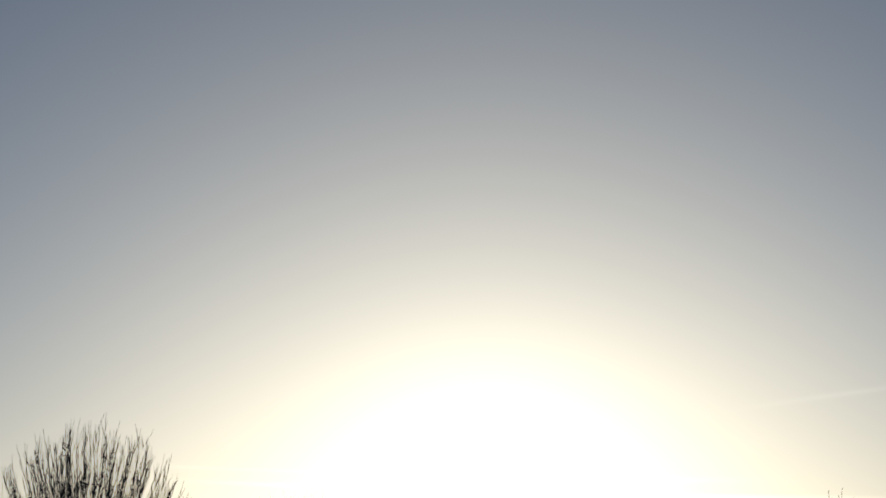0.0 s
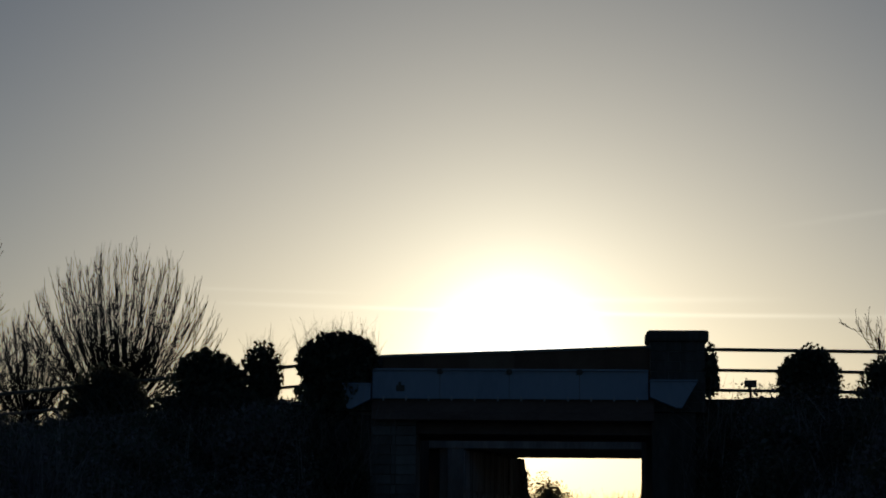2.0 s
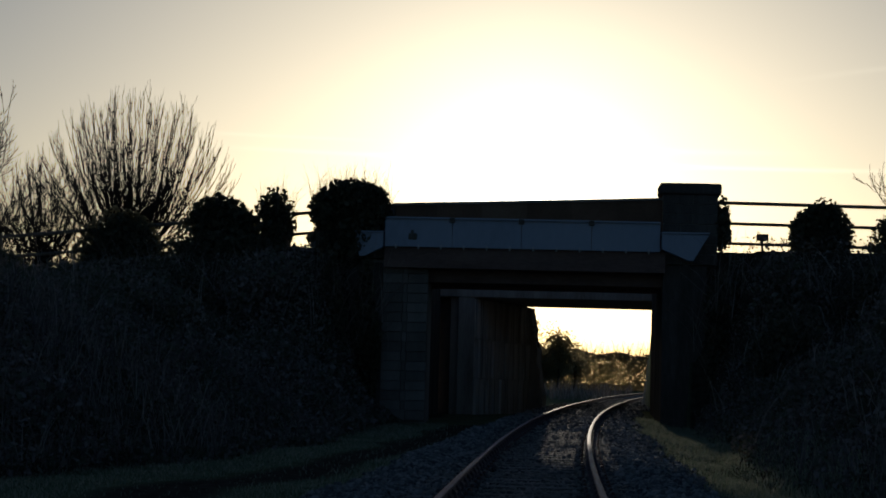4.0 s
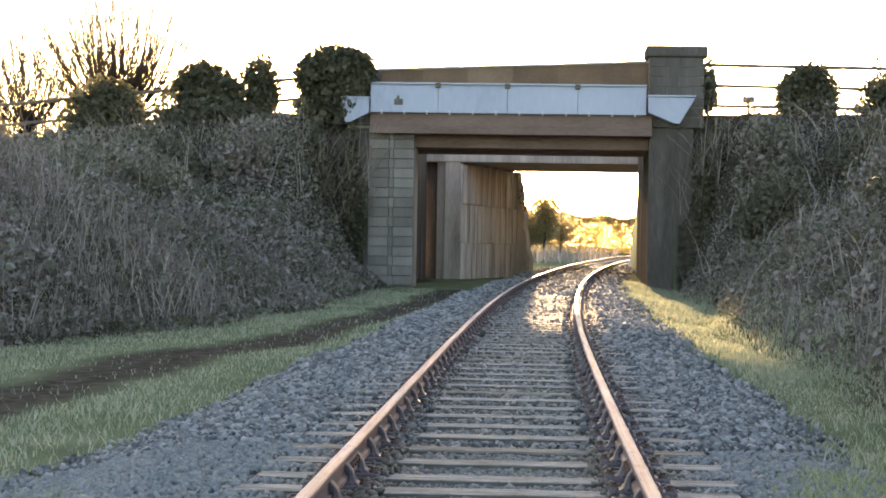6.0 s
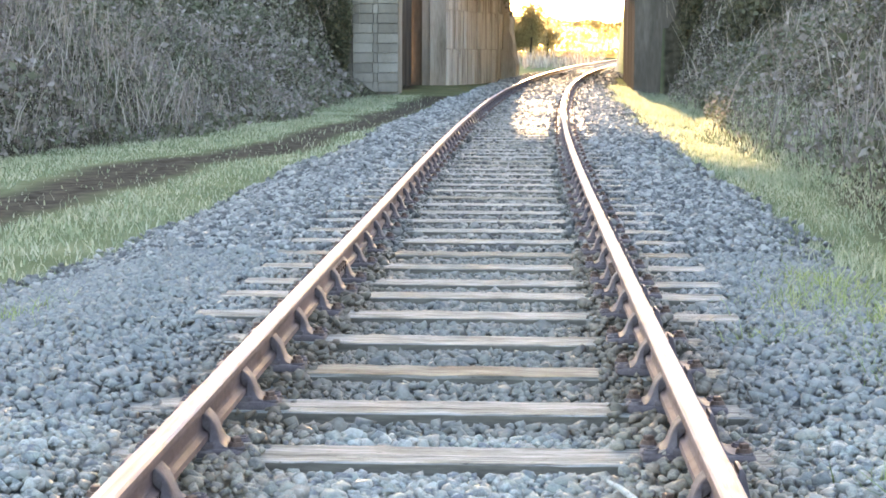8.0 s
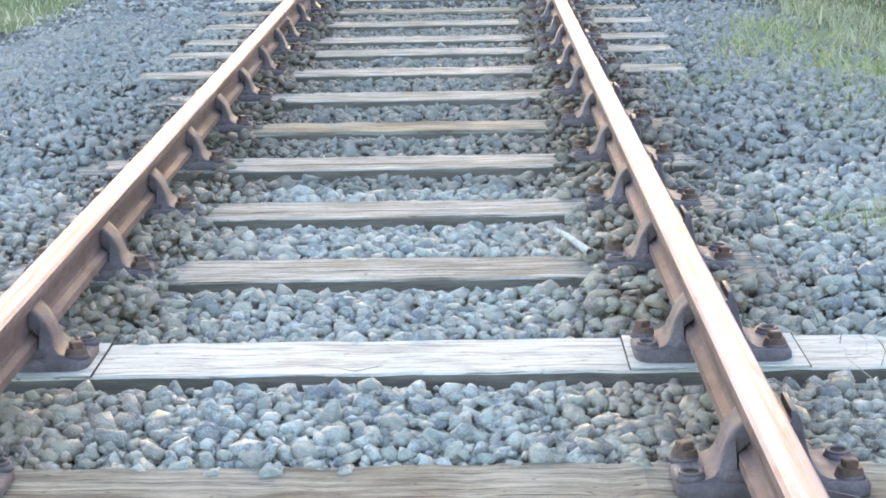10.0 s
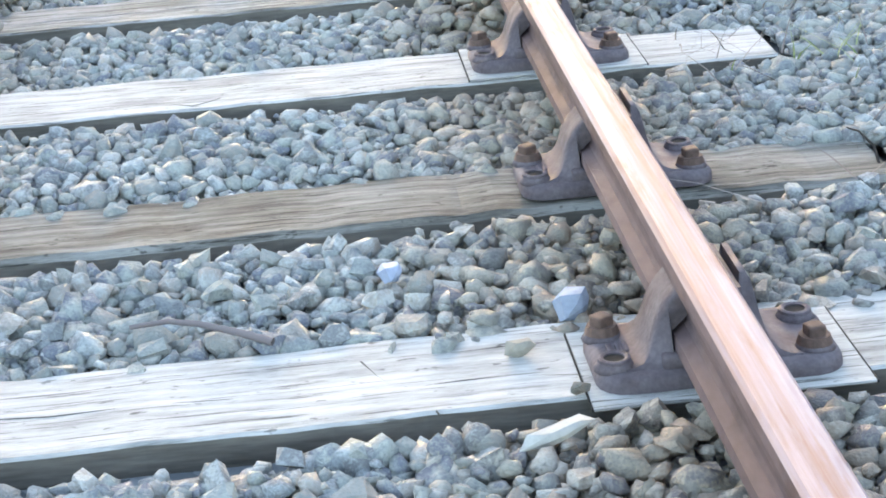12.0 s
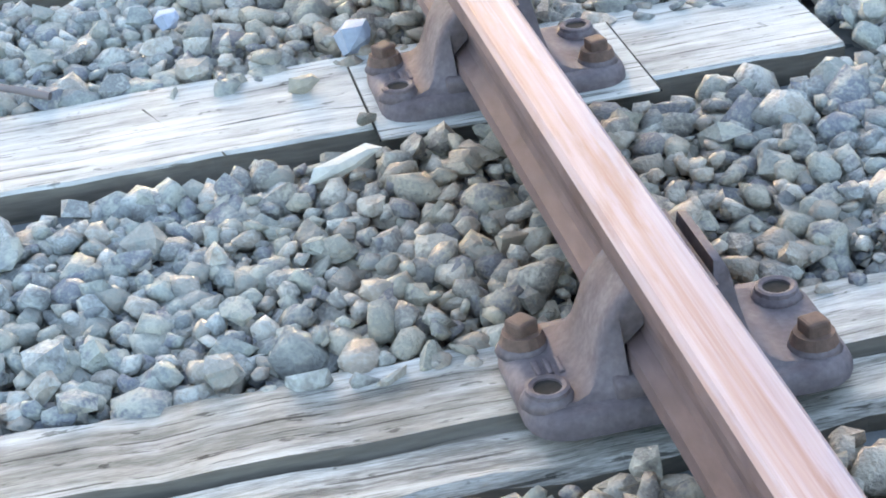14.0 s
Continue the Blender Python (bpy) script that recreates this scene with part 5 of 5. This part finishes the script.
ivy("ivy_covered_post", "fence post with a rounded head of ivy", "ivy post", 7.2, 9.35, 4.0, 7.1, 57.5, 9000, True)
ivy("ivy_covered_post", "fence post with a rounded head of ivy", "ivy post", 9.5, 12.4, 3.8, 7.0, 57.5, 9000, True)
ivy("ivy_strands", "ivy creeping up the bridge pier's edge", "ivy", 5.0, 5.6, 5.3, 7.15, 57.5, 1300, False, 0.1)
ivy("ivy_strands", "ivy creeping down the ragged wall end under the bridge", "ivy", -0.62, -0.2, 0.9, 4.45, 76.9, 700, False, 0.11)
ivy("low_bush", "low dark bramble mound on the road bank", "bush", -11.9, -7.0, 3.9, 5.75, 57.2, 9000, False)


def mound(x, y, z, rx, ry, rz, n, mat, size):
    top = tagged(new("bramble_bush", None), "tangled bramble and ivy mound on the cutting side", "bush", "bramble mounds on the banks")
    lv = joined("leaves", [leaf_quads(clump_centres(n, (x, y, z), (rx, ry, rz), r), size, r, 0, 0.7)], mat, "", "")
    lv.parent = top
    k = max(40, n // 60)
    b = np.stack([r.normal(x, rx * 0.5, k), r.normal(y, ry * 0.5, k), np.full(k, z) + r.uniform(-0.2, 0.5, k) * rz], 1)
    st = joined("cane", [blades(b, rz * 0.55, 0.018, r, 0.5)], M_DRY, "", "")
    st.parent = top
    tagged(st, kind="stuff")
    tagged(lv, kind="stuff")


for x, y, z, rx, ry, rz, n, mat in ((-5.25, 56.9, 2.5, 0.5, 0.4, 2.7, 8000, M_IVY), (-6.4, 56.2, 2.6, 0.9, 0.9, 2.7, 9000, M_IVY), (5.35, 56.3, 2.6, 0.9, 0.9, 2.8, 8000, M_IVY), (-8.2, 54.6, 3.6, 1.7, 1.4, 1.6, 8000, M_SCRUB), (-10.8, 53.5, 3.4, 1.8, 1.6, 1.7, 8000, M_IVY),
                                    (-13.4, 52.0, 3.0, 2.0, 1.6, 1.6, 8000, M_SCRUB), (-7.4, 50.0, 1.5, 1.2, 1.6, 1.2, 5000, M_SCRUB), (-9.4, 46.0, 2.2, 1.6, 1.8, 1.4, 6000, M_IVY), (-8.4, 40.0, 1.2, 1.4, 2.0, 1.1, 5000, M_SCRUB),
                                    (-9.8, 34.0, 1.6, 1.5, 2.0, 1.2, 5000, M_SCRUB), (-8.2, 29.0, 0.8, 1.1, 1.8, 0.9, 4000, M_SCRUB), (7.0, 54.5, 3.8, 1.6, 1.4, 1.6, 7000, M_SCRUB), (9.6, 53.5, 3.8, 1.8, 1.5, 1.6, 7000, M_IVY),
                                    (6.2, 48.0, 2.2, 1.3, 1.6, 1.3, 6000, M_IVY), (8.6, 44.0, 3.2, 1.5, 1.8, 1.3, 6000, M_SCRUB), (5.9, 39.0, 1.3, 1.0, 1.6, 1.0, 5000, M_SCRUB), (6.8, 33.0, 2.0, 1.2, 1.6, 1.1, 5000, M_IVY), (5.5, 26.5, 1.0, 0.9, 1.4, 0.8, 5000, M_SCRUB), (5.7, 20.0, 1.0, 0.9, 1.3, 0.8, 5000, M_SCRUB)):
    mound(x, y, z, rx, ry, rz, n, mat, 0.11 if y > 30 else 0.075)


# ---- trees ----
def tube(pts, radii, sides):
    verts, faces = [], []
    for i, q in enumerate(pts):
        d = (pts[min(i + 1, len(pts) - 1)] - pts[max(i - 1, 0)]).normalized()
        a = d.orthogonal().normalized()
        b = d.cross(a)
        for k in range(sides):
            t = 2 * math.pi * k / sides
            verts.append(q + (a * math.cos(t) + b * math.sin(t)) * radii[i])
    for i in range(len(pts) - 1):
        for k in range(sides):
            faces.append((i * sides + k, i * sides + (k + 1) % sides, (i + 1) * sides + (k + 1) % sides, (i + 1) * sides + k))
    return verts, faces


def grow(out, rn, pos, d, length, rad, depth, rmin, up=0.12):
    n = 6 if depth > 1 else 4
    pts, radii = [pos], [rad]
    for i in range(n):
        d = (d + Vector((rn.gauss(0, 0.07), rn.gauss(0, 0.07), up * rn.random() + 0.01))).normalized()
        pos = pos + d * (length / n)
        pts.append(pos)
        radii.append(max(rmin, rad * (1 - 0.75 * (i + 1) / n)))
    out.append(tube(pts, radii, 6 if depth > 2 else 3))
    if depth == 0:
        return
    kids = {4: 5, 3: 8, 2: 7, 1: 4}[depth]
    for k in range(kids):
        t = 0.2 + 0.78 * (k + rn.random()) / kids
        i = min(int(t * n), n - 1)
        q = pts[i].lerp(pts[i + 1], t * n - i)
        dd = (pts[i + 1] - pts[i]).normalized()
        axis_ = dd.orthogonal()
        axis_.rotate(Matrix.Rotation(rn.uniform(0, 2 * math.pi), 3, dd))
        dd.rotate(Matrix.Rotation(rn.uniform(0.3, 0.75), 3, axis_))
        grow(out, rn, q, dd, length * rn.uniform(0.38, 0.6) * (1.15 - 0.45 * t), max(rmin, radii[i] * 0.55), depth - 1, rmin, up)


def bare_tree(at, height, limbs, spread, seed, rmin, label, depth=3, rad=0.16, dome=0.0):
    rn = random.Random(seed)
    top = tagged(new("tree", None), label, "tree", "bare trees behind the bridge")
    top.location = at
    vs, fs = tube([Vector((0, 0, -0.3)), Vector((0, 0, height * 0.1)), Vector((0.05, 0, height * 0.2))], [rad * 2.2, rad * 1.7, rad * 1.3], 8)
    part("trunk", mesh_of("trunk", vs, fs, M_BARK, None, True), top)
    out = []
    for i in range(limbs):
        a = 2 * math.pi * (i + rn.random() * 0.6) / limbs
        tilt = spread * math.sqrt((i + 0.5) / limbs)
        d = Vector((math.sin(tilt) * math.cos(a), math.sin(tilt) * math.sin(a), math.cos(tilt)))
        grow(out, rn, Vector((0, 0, height * rn.uniform(0.1, 0.19))), d, height * rn.uniform(0.76, 0.84) * (1 - 0.3 * (tilt / max(spread, 0.1)) ** 2), rad * rn.uniform(0.6, 0.9), depth, rmin, 0.1)
    if dome:
        out = [(v, f) for v, f in out if ((v[-1].x / dome) ** 2 + (v[-1].y / dome) ** 2 + ((v[-1].z - 0.56 * height) / (0.44 * height)) ** 2) < 1.0 + 0.08 * rn.random() or len(v) > 30]
    verts, faces = [], []
    for v, f in out:
        base = len(verts)
        verts += v
        faces += [tuple(i + base for i in q) for q in f]
    k = 1.0 if dome else height / max(v.z for v in verts)
    verts = [v * k for v in verts]
    part("crown", mesh_of("crown", verts, faces, M_BARK), top, "bare twiggy winter crown")
    return top


def on_ground(x, y):
    return (x, y, float(ground_z(x, y)) - 0.1)


def tree_to(x, y, ztop, *rest, **kw):
    p0 = on_ground(x, y)
    return bare_tree(p0, ztop - p0[2], *rest, **kw)




def fan_tree(x, y, fork, ztop, radius, limbs, seed, label):
    """A bare tree whose limbs fan out low down and turn upright into a rounded crown."""
    rn = random.Random(seed)
    p0 = on_ground(x, y)
    top = tagged(new("tree", None), label, "tree", "bare trees behind the bridge")
    top.location = p0
    h0, h1 = fork - p0[2], ztop - p0[2]
    vs, fs = tube([Vector((0, 0, -0.3)), Vector((0.06, 0, h0 * 0.5)), Vector((0, 0, h0 + 0.3))], [0.26, 0.2, 0.16], 8)
    part("trunk", mesh_of("trunk", vs, fs, M_BARK, None, True), top)
    verts, faces = [], []

    def add(pts, radii, sides=4):
        v, f = tube(pts, radii, sides)
        base = len(verts)
        verts.extend(v)
        faces.extend(tuple(i + base for i in q) for q in f)

    for i in range(limbs):
        a = i * 2.39996 + rn.uniform(-0.2, 0.2)
        out = math.sqrt((i + 0.5) / limbs)
        reach = radius * out * rn.uniform(0.93, 1.05)
        rise = (h1 - h0) * math.sqrt(1.0 - 0.86 * out ** 2.4) * rn.uniform(0.86, 1.0)
        side = Vector((math.cos(a), math.sin(a), 0))
        start = Vector((0, 0, h0 - rn.uniform(0.0, 0.9)))
        pts = []
        for k in range(8):
            t = k / 7
            jig = Vector((rn.gauss(0, 0.06), rn.gauss(0, 0.06), 0)) * (0 < k < 7)
            pts.append(start + side * (reach * t ** 0.62) + Vector((0, 0, (h0 - start.z + rise) * (0.75 * t + 0.25 * t * t))) + jig)
        r0 = rn.uniform(0.02, 0.034)
        add(pts, [r0 * (1 - 0.75 * k / 7) for k in range(8)], 5)
        for j in range(17):
            k = rn.randint(1, 6)
            p = pts[k].lerp(pts[k + 1], rn.random())
            d = ((pts[k + 1] - pts[k]).normalized() + Vector((rn.gauss(0, 0.33), rn.gauss(0, 0.33), 0.55))).normalized()
            n = rn.uniform(0.6, 1.4) * (1.15 - 0.08 * k)
            q = p + d * n * 0.5
            e = q + (d + Vector((0, 0, 0.45))).normalized() * n * 0.5
            add([p, q, e], [0.011, 0.0095, 0.007], 3)
    part("crown", mesh_of("crown", verts, faces, M_BARK), top, "bare twiggy winter crown")


fan_tree(-18.6, 85, 7.3, 14.1, 4.7, 195, 17, "bare rounded winter tree with fine upright branches")
fan_tree(-22.4, 84, 6.9, 11.0, 3.0, 58, 12, "low bare winter tree with dense upright twigs")
tree_to(-23.0, 86, 11.2, 9, 0.6, 5, 0.015, "smaller bare winter tree with spreading twigs", rad=0.09)
tree_to(-27.5, 88, 15.0, 8, 0.5, 8, 0.016, "tall bare winter tree at the hedge line", rad=0.13)
tree_to(18.4, 86, 12.8, 8, 0.55, 9, 0.016, "bare winter tree rising behind the fence", rad=0.12)


def leafy_tree(x, y, z0, z1, w, n, seed, label, size=0.4):
    rl = np.random.default_rng(seed)
    top = tagged(new("tree", None), label, "tree")
    top.location = (x, y, z0)
    vs, fs = tube([Vector((0, 0, -0.5)), Vector((0.1, 0, (z1 - z0) * 0.5)), Vector((0.0, 0, (z1 - z0) * 0.85))], [0.12, 0.08, 0.03], 7)
    part("trunk", mesh_of("trunk", vs, fs, M_BARK, None, True), top)
    h = z1 - z0
    cs = clump_centres(n, (0, 0, h * 0.52), (w / 2 * 1.0, w / 6, h * 0.5), rl, 18)
    cr = joined("crown", [hedge_leaves(cs, size, rl)], M_FARLEAF, "", "")
    cr.parent = top


leafy_tree(0.9, 160, 1.0, 7.4, 4.2, 5200, 21, "bushy evergreen tree beyond the bridge", 0.12)
leafy_tree(-1.4, 158, 1.2, 7.9, 2.6, 1200, 22, "thin ragged tree beyond the bridge", 0.1)
leafy_tree(-0.4, 161, 0.8, 5.2, 5.6, 6000, 24, "spreading bushes at the foot of the trees beyond the bridge", 0.13)
leafy_tree(2.3, 162, 0.8, 5.4, 3.0, 2000, 23, "round bush beyond the bridge", 0.12)
r2 = np.random.default_rng(31)
hx = r2.uniform(-8, 20, 70000)
hy = 175 + r2.uniform(-0.6, 0.6, 70000) + hx * 0.2
htop = 4.0 + 0.8 * wobble(hx, hx * 0.3, 0.9)
hz = 1.0 + htop * r2.random(70000) ** 0.9
joined("far_hedge", [hedge_leaves(np.stack([hx, hy, hz], 1), 0.11, r2)], M_FARLEAF, "brown winter hedgerow beyond the bridge", "hedge")
hx2 = r2.uniform(-2, 20, 900)
hy2 = 176 + r2.uniform(-1, 1, 900) + hx2 * 0.2
joined("hedge_shoots", [blades(np.stack([hx2, hy2, 4.2 + 0 * hx2], 1), 1.2, 0.04, r2, 0.3)], M_BARK, "thin bare shoots on the far hedge", "hedge")
rx, ry = r2.uniform(-3, 6, 1000), r2.uniform(110, 140, 1000)
ok = rx < along(ry)[0] - 2.5
joined("reeds", [blades(np.stack([rx[ok], ry[ok], ground_z(rx[ok], ry[ok])], 1), 0.7, 0.05, r2, 0.2)], M_DRY, "pale dry grasses beside the line beyond the bridge", "grass")
